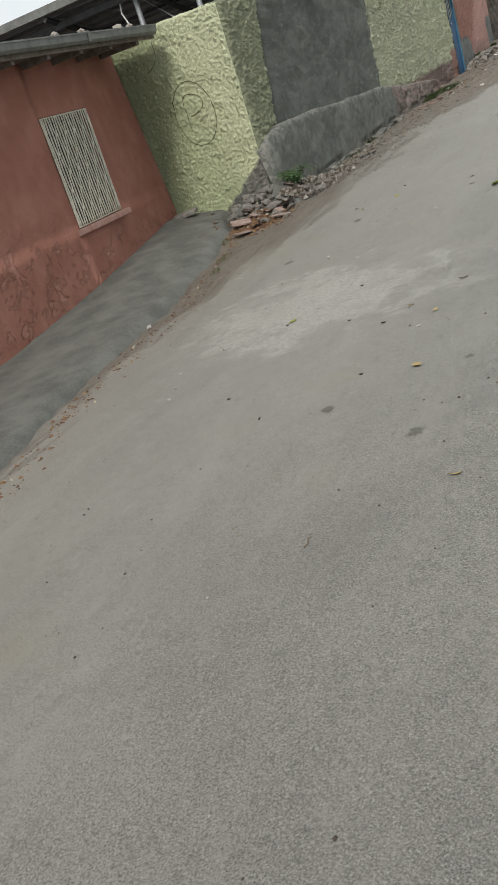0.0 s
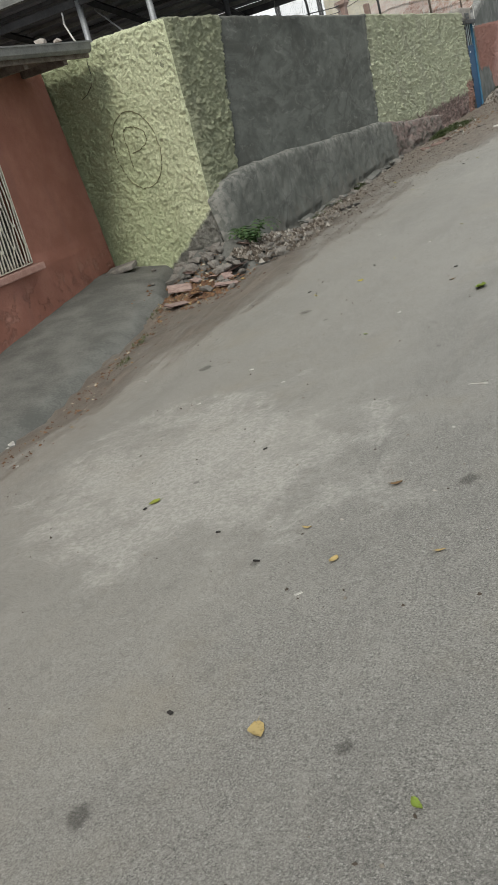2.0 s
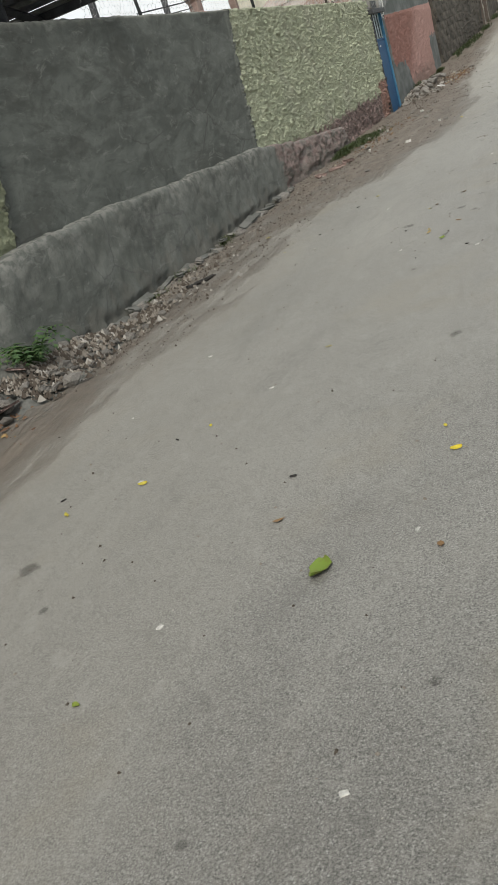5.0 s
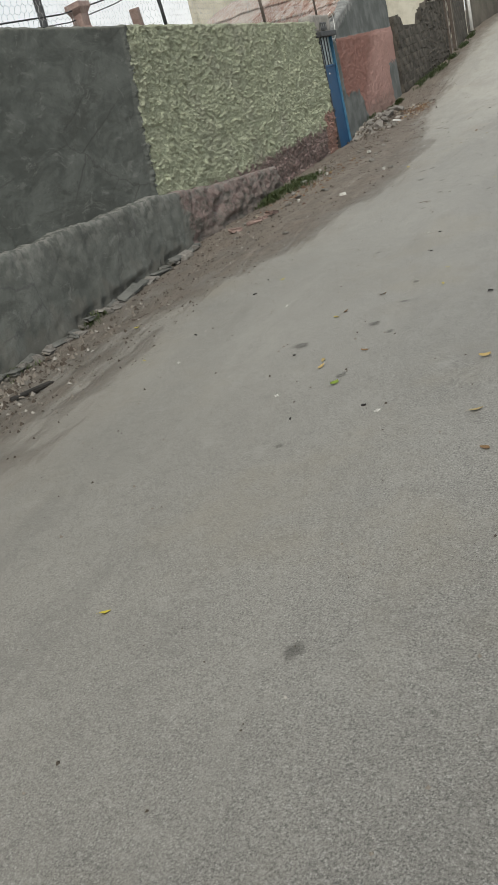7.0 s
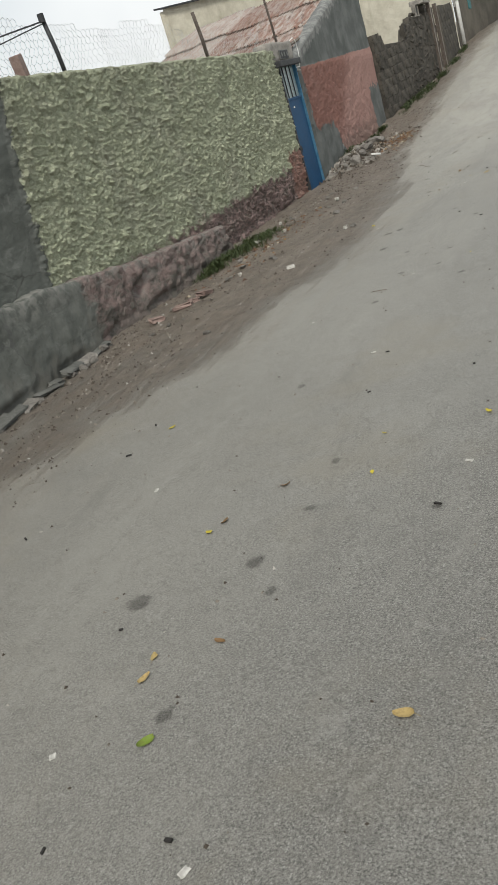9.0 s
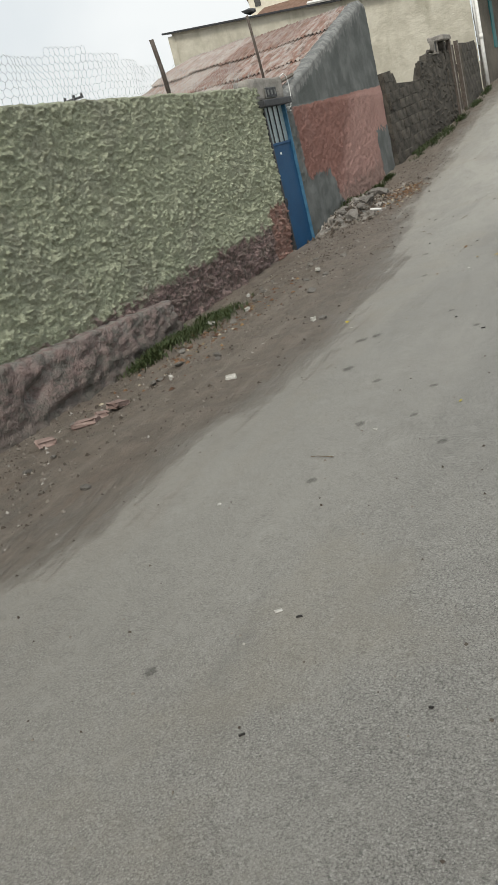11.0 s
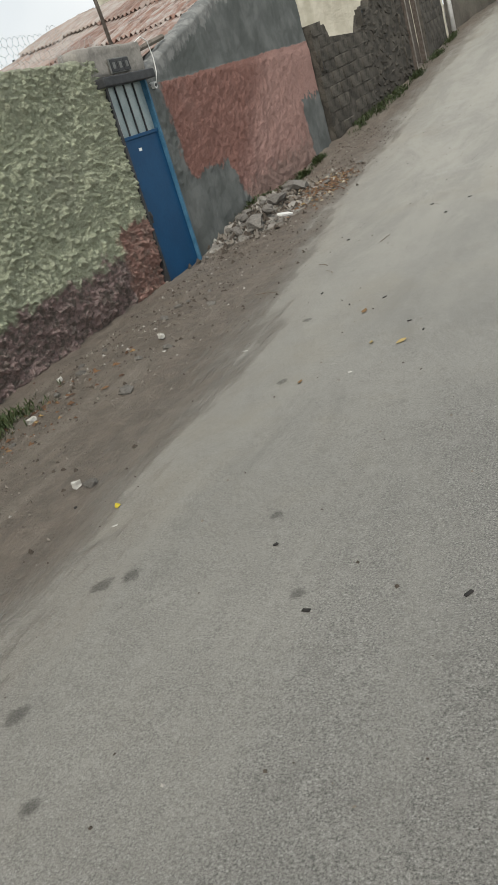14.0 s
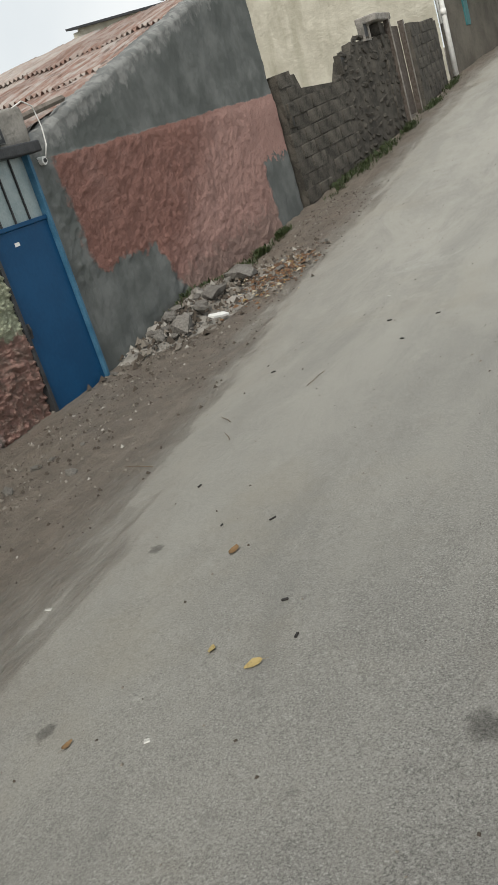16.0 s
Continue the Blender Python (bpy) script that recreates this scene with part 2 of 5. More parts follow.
def make_shed_plaster():
    k = Mat("shed_plaster", 0.93, 0, 0.2)
    x, y, z = k.axis()
    rag = k.op("MULTIPLY", k.op("SUBTRACT", k.noise(6, 6, 0.6), 0.5), 0.36)
    cem = k.mix(k.step(k.noise(2.6, 6, 0.6), 0.38, 0.66), (0.100, 0.108, 0.104), (0.150, 0.158, 0.153))
    cem = k.mix(k.op("MULTIPLY", k.op("MULTIPLY", k.step(k.noise(3.2, 5, 0.6, k.stretch((1, 1.3, 0.4))), 0.5, 0.62), k.step(y, 29.6, 28.6)), 0.6), cem, (0.09, 0.10, 0.095))
    lump = k.noise(30, 6, 0.68, None, 0.4)
    # shade painted into the pink: darker upwards and towards the near end
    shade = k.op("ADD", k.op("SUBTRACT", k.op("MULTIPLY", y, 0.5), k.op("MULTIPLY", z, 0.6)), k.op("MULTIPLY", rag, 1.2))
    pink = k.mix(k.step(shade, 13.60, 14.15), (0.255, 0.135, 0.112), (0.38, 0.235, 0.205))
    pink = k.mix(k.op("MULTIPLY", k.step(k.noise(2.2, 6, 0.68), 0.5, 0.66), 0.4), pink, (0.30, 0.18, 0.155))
    # hollows between lumps darkened in the colour, as recess shade
    pink = k.mix(k.op("MULTIPLY", k.step(lump, 0.45, 0.38), 0.3), pink, (0.14, 0.075, 0.06))
    top = k.step(k.op("ADD", k.op("ADD", z, k.op("MULTIPLY", rag, 0.22)), k.op("MULTIPLY", k.op("SUBTRACT", y, 27.5), -0.02)), 2.36, 2.38)
    jamb = k.step(k.op("ADD", k.op("ADD", y, rag), k.op("MULTIPLY", z, 0.12)), 27.72, 27.62)
    a = k.step(k.op("ADD", k.op("ADD", y, rag), k.op("MULTIPLY", z, 0.55)), 29.35, 29.28)
    b = k.step(k.op("ADD", z, rag), 1.36, 1.30)
    d = k.op("MULTIPLY", k.step(k.op("ADD", y, rag), 31.75, 31.82), k.step(k.op("ADD", z, k.op("MULTIPLY", rag, 1.5)), 1.72, 1.68))
    foot = k.op("MULTIPLY", k.step(k.op("ADD", z, k.op("ADD", k.op("MULTIPLY", rag, 2.0), k.op("MULTIPLY", y, -0.09))), -1.62, -1.78), 0.6)
    g = k.op("MAXIMUM", k.op("MAXIMUM", top, jamb), k.op("MAXIMUM", k.op("MULTIPLY", a, b), d))
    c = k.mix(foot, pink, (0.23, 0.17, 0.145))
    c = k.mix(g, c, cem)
    pale = k.step(k.op("ADD", k.op("ADD", z, k.op("MULTIPLY", rag, 1.3)), k.op("MULTIPLY", y, -0.281)), -5.28, -5.20)
    c = k.mix(pale, c, k.mix(k.step(k.noise(8, 5), 0.42, 0.6), (0.15, 0.155, 0.15), (0.235, 0.238, 0.23)))
    soft = k.op("SUBTRACT", 1.0, k.op("MULTIPLY", g, 0.8))
    k.bump(k.op("ADD", k.op("MULTIPLY", lump, soft), k.op("MULTIPLY", g, 0.25)), 0.035)
    return k.done(c)


def make_ground():
    """Worn asphalt, dusty towards the wall; earth verge by the attribute 'earth', scuffed pale places by 'worn'."""
    k = Mat("asphalt_and_earth", 0.62, 0, 0.5)
    x, y, z = k.axis()
    broad = k.noise(0.55, 6, 0.62)
    mid = k.noise(3.5, 7, 0.68)
    grain = k.noise(135, 6, 0.8)
    stones = k.voronoi(230, "F1", None, 1)
    sep = k.t.nodes.new("ShaderNodeSeparateColor")
    k.link(stones, sep.inputs[0])
    wander = k.op("MULTIPLY", k.op("SUBTRACT", k.noise(0.9, 6, 0.65, k.stretch((1, 0.45, 1))), 0.5), 2.4)
    dusty = k.step(k.op("ADD", x, wander), -1.2, -2.5)
    coarse = k.op("SUBTRACT", 1.0, k.op("MULTIPLY", dusty, 0.3))
    base = k.mix(k.step(broad, 0.36, 0.64), (0.192, 0.187, 0.169), (0.240, 0.234, 0.212))
    base = k.mix(k.op("MULTIPLY", k.step(mid, 0.48, 0.72), 0.4), base, (0.168, 0.162, 0.147))
    base = k.mix(k.op("MULTIPLY", dusty, 0.5), base, (0.222, 0.213, 0.187))
    base = k.mix(k.op("MULTIPLY", k.step(grain, 0.51, 0.37), k.op("MULTIPLY", coarse, 0.95)), base, (0.055, 0.054, 0.050))
    base = k.mix(k.op("MULTIPLY", k.step(grain, 0.50, 0.64), k.op("MULTIPLY", coarse, 0.8)), base, (0.39, 0.382, 0.35))
    base = k.mix(k.op("MULTIPLY", k.step(sep.outputs[0], 0.95, 0.97), k.op("MULTIPLY", coarse, 0.6)), base, (0.43, 0.42, 0.39))
    base = k.mix(k.op("MULTIPLY", k.step(sep.outputs[1], 0.90, 0.95), k.op("MULTIPLY", coarse, 0.6)), base, (0.085, 0.083, 0.078))
    base = k.mix(k.op("MULTIPLY", k.step(k.noise(26, 7, 0.8), 0.55, 0.66), 0.45), base, (0.29, 0.282, 0.255))
    base = k.mix(k.op("MULTIPLY", k.step(k.noise(31, 7, 0.8, k.stretch((1, 0.8, 1))), 0.56, 0.66), 0.45), base, (0.098, 0.095, 0.087))
    base = k.mix(k.op("MULTIPLY", k.step(k.noise(9, 9, 0.8), 0.54, 0.64), 0.30), base, (0.118, 0.114, 0.104))
    base = k.mix(k.op("MULTIPLY", k.step(k.noise(7, 9, 0.8, k.stretch((1, 0.7, 1))), 0.54, 0.64), 0.32), base, (0.30, 0.292, 0.265))
    # pale, scuffed crumbs where the surface has worn
    wn = k.op("ADD", k.attr("worn"), k.op("MULTIPLY", k.op("SUBTRACT", k.noise(1.9, 10, 0.8, None, 0.3), 0.5), 3.2))
    crumb = k.step(k.noise(40, 7, 0.82), 0.46, 0.56)
    scuff = k.op("MULTIPLY", k.step(wn, 0.38, 0.76), k.op("ADD", 0.20, k.op("MULTIPLY", crumb, 0.62)))
    base = k.mix(scuff, base, (0.375, 0.367, 0.335))
    # wheel lanes; further up the street, pale dust with grazing sky sheen painted in
    lane = k.noise(1.5, 9, 0.74, k.stretch((1.3, 0.30, 1)), 0.5)
    base = k.mix(k.op("MULTIPLY", k.step(lane, 0.5, 0.66), 0.35), base, (0.27, 0.262, 0.234))
    base = k.mix(k.op("MULTIPLY", k.step(lane, 0.47, 0.33), 0.35), base, (0.135, 0.132, 0.12))
    up = k.step(k.op("ADD", y, k.op("MULTIPLY", wander, 1.6)), 20.5, 30.0)
    base = k.mix(k.op("MULTIPLY", up, k.op("ADD", 0.40, k.op("MULTIPLY", k.step(lane, 0.42, 0.6), 0.4))), base, (0.335, 0.325, 0.285))
    tan = k.step(k.noise(0.8, 6, 0.65), 0.52, 0.7)
    base = k.mix(k.op("MULTIPLY", tan, 0.30), base, (0.225, 0.20, 0.15))
    # earth, drawn out into tracks along the street
    en = k.noise(6, 8, 0.72)
    rut = k.noise(2.8, 7, 0.7, k.stretch((2.4, 0.16, 1)))
    earth = k.mix(k.step(en, 0.36, 0.66), (0.100, 0.081, 0.065), (0.185, 0.153, 0.124))
    earth = k.mix(k.op("MULTIPLY", k.step(k.noise(1.2, 5), 0.5, 0.7), 0.4), earth, (0.178, 0.128, 0.098))
    earth = k.mix(k.op("MULTIPLY", k.step(k.noise(60, 5, 0.75), 0.54, 0.66), 0.55), earth, (0.26, 0.235, 0.20))
    earth = k.mix(k.op("MULTIPLY", k.step(k.noise(42, 5, 0.75), 0.56, 0.66), 0.5), earth, (0.05, 0.043, 0.036))
    earth = k.mix(k.op("MULTIPLY", k.step(rut, 0.50, 0.62), 0.6), earth, (0.225, 0.198, 0.165))
    earth = k.mix(k.op("MULTIPLY", k.step(rut, 0.45, 0.34), 0.5), earth, (0.075, 0.064, 0.054))
    e = k.op("ADD", k.attr("earth"), k.op("MULTIPLY", k.op("SUBTRACT", k.noise(2.6, 8, 0.72, k.stretch((1, 0.4, 1))), 0.5), 1.0))
    e = k.op("ADD", e, k.op("MULTIPLY", k.op("SUBTRACT", rut, 0.5), 0.7))
    em = k.step(e, 0.34, 0.80)
    c = k.mix(em, base, earth)
    dust = k.step(e, 0.05, 0.5)
    c = k.mix(k.op("MULTIPLY", dust, 0.25), c, (0.225, 0.195, 0.155))
    h = k.op("ADD", k.op("MULTIPLY", grain, k.op("MULTIPLY", coarse, 0.9)), k.op("MULTIPLY", k.op("MULTIPLY", k.op("ADD", en, k.op("MULTIPLY", k.noise(45, 5, 0.7), 0.9)), em), 4.0))
    h = k.op("ADD", h, k.op("MULTIPLY", k.op("MULTIPLY", rut, em), 5.0))
    k.bump(h, 0.0075)
    return k.done(c)


def make_rust_sheet():
    k = Mat("rusted_sheet", 0.78, 0.1, 0.3)
    run = k.noise(3.0, 6, 0.7, k.stretch((4.0, 0.5, 1)))
    c = k.mix(k.step(run, 0.40, 0.60), (0.40, 0.36, 0.33), (0.27, 0.165, 0.13))
    c = k.mix(k.op("MULTIPLY", k.step(k.noise(2.0, 7, 0.7, k.stretch((7.0, 1.0, 1))), 0.52, 0.64), 0.75), c, (0.10, 0.062, 0.048))
    c = k.mix(k.op("MULTIPLY", k.step(k.chance(), 0.55, 0.75), 0.5), c, (0.45, 0.41, 0.375))
    c = k.mix(k.op("MULTIPLY", k.step(k.chance(), 0.40, 0.10), 0.55), c, (0.19, 0.115, 0.09))
    k.bump(k.noise(40, 4), 0.004)
    return k.done(c)


def make_yellow():
    k = Mat("cream_render", 0.93, 0, 0.2)
    n = k.noise(2.2, 6, 0.65)
    lump = k.noise(7, 6, 0.6)
    c = k.mix(k.step(n, 0.36, 0.66), (0.46, 0.435, 0.355), (0.57, 0.545, 0.455))
    st = k.noise(1.6, 5, 0.6, k.stretch((1, 1, 0.2)))
    c = k.mix(k.op("MULTIPLY", k.step(st, 0.50, 0.66), 0.5), c, (0.33, 0.31, 0.235))
    k.bump(k.noise(4.5, 8, 0.68), 0.05)
    return k.done(c)


GROUND = make_ground()
GREEN = make_green_plaster()
SIDE = make_side_plaster()
PLINTH = make_plinth()
HOUSE = make_house_paint()
SHED = make_shed_plaster()
RUST = make_rust_sheet()
YELLOW = make_yellow()
SLAB = plain("worn_pavement_cement", (0.082, 0.084, 0.077), (0.145, 0.146, 0.134), 2.8, 0.9, bump=0.003, fine=45)
RAW = plain("raw_mortar", (0.20, 0.19, 0.17), (0.33, 0.31, 0.28), 5, bump=0.006, fine=35)
BLOCK = plain("concrete_block", (0.036, 0.033, 0.028), (0.128, 0.116, 0.097), 5, bump=0.006, vary=0.45, fine=50)
STONE = plain("rubble_stone", (0.16, 0.15, 0.135), (0.34, 0.32, 0.29), 9, bump=0.005, vary=0.4, fine=60)
BRICK = plain("broken_tile", (0.22, 0.155, 0.135), (0.35, 0.265, 0.235), 12, bump=0.003, vary=0.3)
BLUE = plain("blue_door_paint", (0.005, 0.050, 0.125), (0.007, 0.063, 0.152), 3, 0.5, bump=0.0006, fine=30, spec=0.2)
LIGHTBLUE = plain("pale_blue_paint", (0.03, 0.11, 0.19), (0.06, 0.16, 0.25), 8, 0.6, bump=0.001)
PANE = plain("frosted_pane", (0.21, 0.275, 0.285), (0.30, 0.36, 0.365), 5, 0.25, bump=0.0003, spec=0.5)
DARK = plain("dark_metal", (0.035, 0.037, 0.04), (0.065, 0.067, 0.07), 9, 0.6, 0.3, bump=0.001)
STEEL = plain("galvanised_tube", (0.27, 0.29, 0.31), (0.40, 0.42, 0.44), 14, 0.5, 0.6, bump=0.001)
RUSTROD = plain("rusty_rod", (0.075, 0.06, 0.05), (0.14, 0.12, 0.105), 20, 0.8, 0.3, bump=0.002)
CANOPY = plain("dark_roof_sheet", (0.15, 0.162, 0.185), (0.22, 0.235, 0.26), 3, 0.6, 0.2, bump=0.001)
WOOD = plain("weathered_wood", (0.10, 0.085, 0.07), (0.20, 0.175, 0.15), 10, bump=0.003)
GUTTER = plain("grey_gutter", (0.12, 0.125, 0.12), (0.20, 0.205, 0.195), 7, 0.55, 0.3, bump=0.001)
GRILLE = plain("cream_grille_paint", (0.52, 0.49, 0.41), (0.68, 0.65, 0.56), 18, 0.6, bump=0.001)
BLACKGLASS = plain("dark_window_glass", (0.045, 0.043, 0.04), (0.08, 0.076, 0.07), 4, 0.2, bump=0.0002, spec=0.5)
WHITE = plain("white_paint", (0.66, 0.66, 0.63), (0.80, 0.80, 0.78), 12, 0.6, bump=0.001)
BROWNWALL = plain("brown_render", (0.085, 0.075, 0.06), (0.15, 0.135, 0.11), 1.6, bump=0.006, fine=25)
TEAL = plain("teal_shutter", (0.03, 0.13, 0.14), (0.05, 0.18, 0.19), 6, 0.6, bump=0.001)
ROOFTILE = plain("brown_roof_tile", (0.14, 0.085, 0.06), (0.22, 0.145, 0.11), 3, bump=0.004)
PALEHOUSE = plain("pale_house_paint", (0.62, 0.58, 0.47), (0.72, 0.68, 0.57), 2, bump=0.002)
WIRE = plain("wire", (0.36, 0.36, 0.35), (0.46, 0.46, 0.45), 30, 0.5, 0.5, bump=0.0005)
SCRATCH = plain("scratched_line", (0.12, 0.125, 0.07), (0.19, 0.19, 0.11), 25, bump=0.002)
PAPER = plain("litter_paper", (0.36, 0.35, 0.32), (0.60, 0.59, 0.55), 25, 0.8, bump=0.001)
RUBBER = plain("black_litter", (0.018, 0.017, 0.016), (0.045, 0.042, 0.038), 25, 0.8, bump=0.002)
TWIG = plain("dry_twig", (0.10, 0.075, 0.05), (0.18, 0.14, 0.10), 30, bump=0.001)


def leafy(name, a, b):
    k = Mat(name, 0.6, 0, 0.3)
    c = k.mix(k.chance(), a, b)
    c = k.mix(k.op("MULTIPLY", k.island(), 0.5), c, tuple(v * 0.6 for v in a))
    c = k.mix(k.op("MULTIPLY", k.step(k.noise(60, 3), 0.5, 0.7), 0.4), c, (0.12, 0.08, 0.03))
    return k.done(c)


YELLOWLEAF = leafy("yellow_leaf", (0.40, 0.31, 0.13), (0.38, 0.25, 0.10))
VIVIDLEAF = leafy("vivid_yellow_leaf", (0.55, 0.45, 0.035), (0.42, 0.37, 0.06))
GREENLEAF = leafy("green_leaf", (0.15, 0.22, 0.03), (0.24, 0.27, 0.04))
BROWNLEAF = leafy("brown_leaf", (0.17, 0.10, 0.045), (0.27, 0.17, 0.08))
FERN = leafy("fern_green", (0.03, 0.075, 0.022), (0.05, 0.105, 0.03))
WEED = leafy("weed_green", (0.036, 0.058, 0.020), (0.07, 0.095, 0.034))


def make_chips():
    k = Mat("ground_chips", 0.9, 0, 0.2)
    r = k.island()
    c = k.mix(k.step(r, 0.45, 0.55), (0.07, 0.058, 0.047), (0.19, 0.17, 0.145))
    c = k.mix(k.step(r, 0.90, 0.93), c, (0.33, 0.315, 0.285))
    return k.done(c)


def make_litter_leaves():
    k = Mat("dry_leaf_litter", 0.8, 0, 0.2)
    r = k.island()
    c = k.mix(r, (0.075, 0.042, 0.028), (0.20, 0.115, 0.062))
    c = k.mix(k.step(r, 0.84, 0.88), c, (0.25, 0.175, 0.08))
    c = k.mix(k.step(r, 0.93, 0.95), c, (0.38, 0.34, 0.26))
    return k.done(c)


def make_stain():
    k = Mat("oil_stain", 0.8, 0, 0.3)
    a = k.op("ADD", k.attr("core"), k.op("MULTIPLY", k.op("SUBTRACT", k.noise(22, 5, 0.7), 0.5), 0.9))
    return k.done((0.055, 0.052, 0.047), None, k.op("MULTIPLY", k.step(a, 0.40, 0.80), 0.36))


CHIPS = make_chips()
LITTER = make_litter_leaves()
STAIN = make_stain()


# ---- building helpers ----
def mesh_of(name, verts, faces, material, smooth=False):
    me = bpy.data.meshes.new(name)
    me.from_pydata([tuple(v) for v in verts], [], faces)
    me.update()
    if smooth:
        me.polygons.foreach_set("use_smooth", [True] * len(me.polygons))
    me.materials.append(material)
    return me


def thing(name, label, category, at=(0, 0, 0), group="", kind=""):
    """An empty at the base of a thing, which parents its parts."""
    ob = new(name)
    ob.empty_display_size = 0.1
    ob.location = at
    return tagged(ob, label, category, group, kind)


def under(ob, parent):
    """Parent ob and keep its place in the world."""
    if parent is not None:
        ob.parent = parent
        base = parent.matrix_basis.copy()
        if parent.parent is not None:
            base = parent.parent.matrix_basis @ parent.matrix_parent_inverse @ base
        ob.matrix_parent_inverse = base.inverted()
    return ob


def part(name, bm, material, parent=None, label="", smooth=False):
    """One mesh object from a bmesh, in world coordinates, under its thing."""
    me = bpy.data.meshes.new(name)
    bm.to_mesh(me)
    bm.free()
    if smooth:
        me.polygons.foreach_set("use_smooth", [True] * len(me.polygons))
    me.materials.append(material)
    ob = under(new(name, me), parent)
    return tagged(ob, label)


def box(bm, x0, x1, y0, y1, z0, z1, bevel=0.0, turn=None):
    r = bmesh.ops.create_cube(bm, size=1)
    vs = r["verts"]
    m = Matrix.Translation(((x0 + x1) / 2, (y0 + y1) / 2, (z0 + z1) / 2))
    if turn is not None:
        m = m @ turn
    bmesh.ops.transform(bm, matrix=m @ Matrix.Diagonal((abs(x1 - x0), abs(y1 - y0), abs(z1 - z0), 1)), verts=vs)
    if bevel:
        es = {e for v in vs for e in v.link_edges}
        bmesh.ops.bevel(bm, geom=list(es), offset=bevel, segments=2, affect="EDGES", profile=0.5)
    return bm


def boxed(*a, **k):
    return box(bmesh.new(), *a, **k)


def tube(points, radius, sides=8, taper=1.0, closed=False):
    """A bmesh tube along points."""
    bm = bmesh.new()
    pts = [Vector(p) for p in points]
    rings, n = [], len(pts)
    for i, p in enumerate(pts):
        if closed:
            d = pts[(i + 1) % n] - pts[i - 1]
        else:
            d = pts[min(i + 1, n - 1)] - pts[max(i - 1, 0)]
        d.normalize()
        up = Vector((0, 0, 1)) if abs(d.z) < 0.95 else Vector((1, 0, 0))
        a = d.cross(up).normalized()
        b = d.cross(a)
        r = radius * (1 + (taper - 1) * i / max(1, n - 1))
        rings.append([bm.verts.new(p + r * (math.cos(q) * a + math.sin(q) * b)) for q in (2 * math.pi * j / sides for j in range(sides))])
    for i in range(n if closed else n - 1):
        u, v = rings[i], rings[(i + 1) % n]
        for j in range(sides):
            bm.faces.new((u[j], u[(j + 1) % sides], v[(j + 1) % sides], v[j]))
    if not closed:
        bm.faces.new(rings[0][::-1]), bm.faces.new(rings[-1])
    bmesh.ops.recalc_face_normals(bm, faces=bm.faces)
    return bm


def grid_faces(nu, nv):
    return [(i * nv + j, (i + 1) * nv + j, (i + 1) * nv + j + 1, i * nv + j + 1) for i in range(nu - 1) for j in range(nv - 1)]


def rough(p, scale, seed=0.0):
    return noise.fractal(Vector(p) * scale + Vector((seed, seed * 1.7, 0)), 0.7, 2.1, 5, noise_basis="PERLIN_ORIGINAL")


def ground_z(x, y):
    p = np.interp(y, [-5, 0, 4, 8, 10, 12, 15, 19, 24, 27, 30, 33, 36.7, 41.2, 50, 80, 200], [-0.38, -0.33, -0.27, -0.18, -0.03, 0.12, 0.23, 0.35, 0.43, 0.47, 0.67, 0.94, 1.42, 1.9, 2.6, 3.6, 4.0])
    c = np.interp(y, [4, 8, 12, 15], [0.07, 0.06, 0.03, 0.02])
    return float(p + c * min(max(x + 5.3, 0), 4.3))


def kerb_x(y):
    return float(np.interp(y, [-5, 0, 4.23, 5.69, 7.28, 10.0, 11.2, 11.9], [-3.6, -3.9, -4.54, -4.93, -5.12, -5.50, -5.85, -6.2]))


def earth_x(y):
    return float(np.interp(y, [-5, 0, 3.6, 6, 8.3, 10.2, 13, 16, 18, 21, 23, 25, 28, 33, 40], [-3.3, -3.5, -4.1, -4.5, -4.5, -4.0, -3.85, -3.75, -3.25, -3.05, -3.25, -3.5, -4.0, -4.1, -3.9]))


def surface_z(x, y):
    """The ground with its small unevenness."""
    z = ground_z(x, y)
    if -6.5 < x < 3 and -3 < y < 46:
        e = min(max((earth_x(y) - x) / 0.55 + 0.5, 0.0), 1.0)
        z += 0.010 * rough((x, y, 0), 0.9) + e * (0.020 * rough((x, y, 3), 3.5) + 0.012 * rough((x, y, 5), 9) + 0.005)
        if x < -4.6 and y > 12 and not 25.4 < y < 27.6:
            z += 0.03 * min(1, (-4.6 - x) / 0.5) * rough((x, y, 7), 1.6) - 0.02
    return z


# ---- ground: one sheet to the horizon ----
def spread(lo, hi, step, far):
    v = list(np.arange(lo, hi + 1e-6, step))
    d, a, b = step, lo, hi
    while b < far:
        d *= 1.5
        b += d
        v.append(b)
    d = step
    while a > -far:
        d *= 1.5
        a -= d
        v.insert(0, a)
    return v


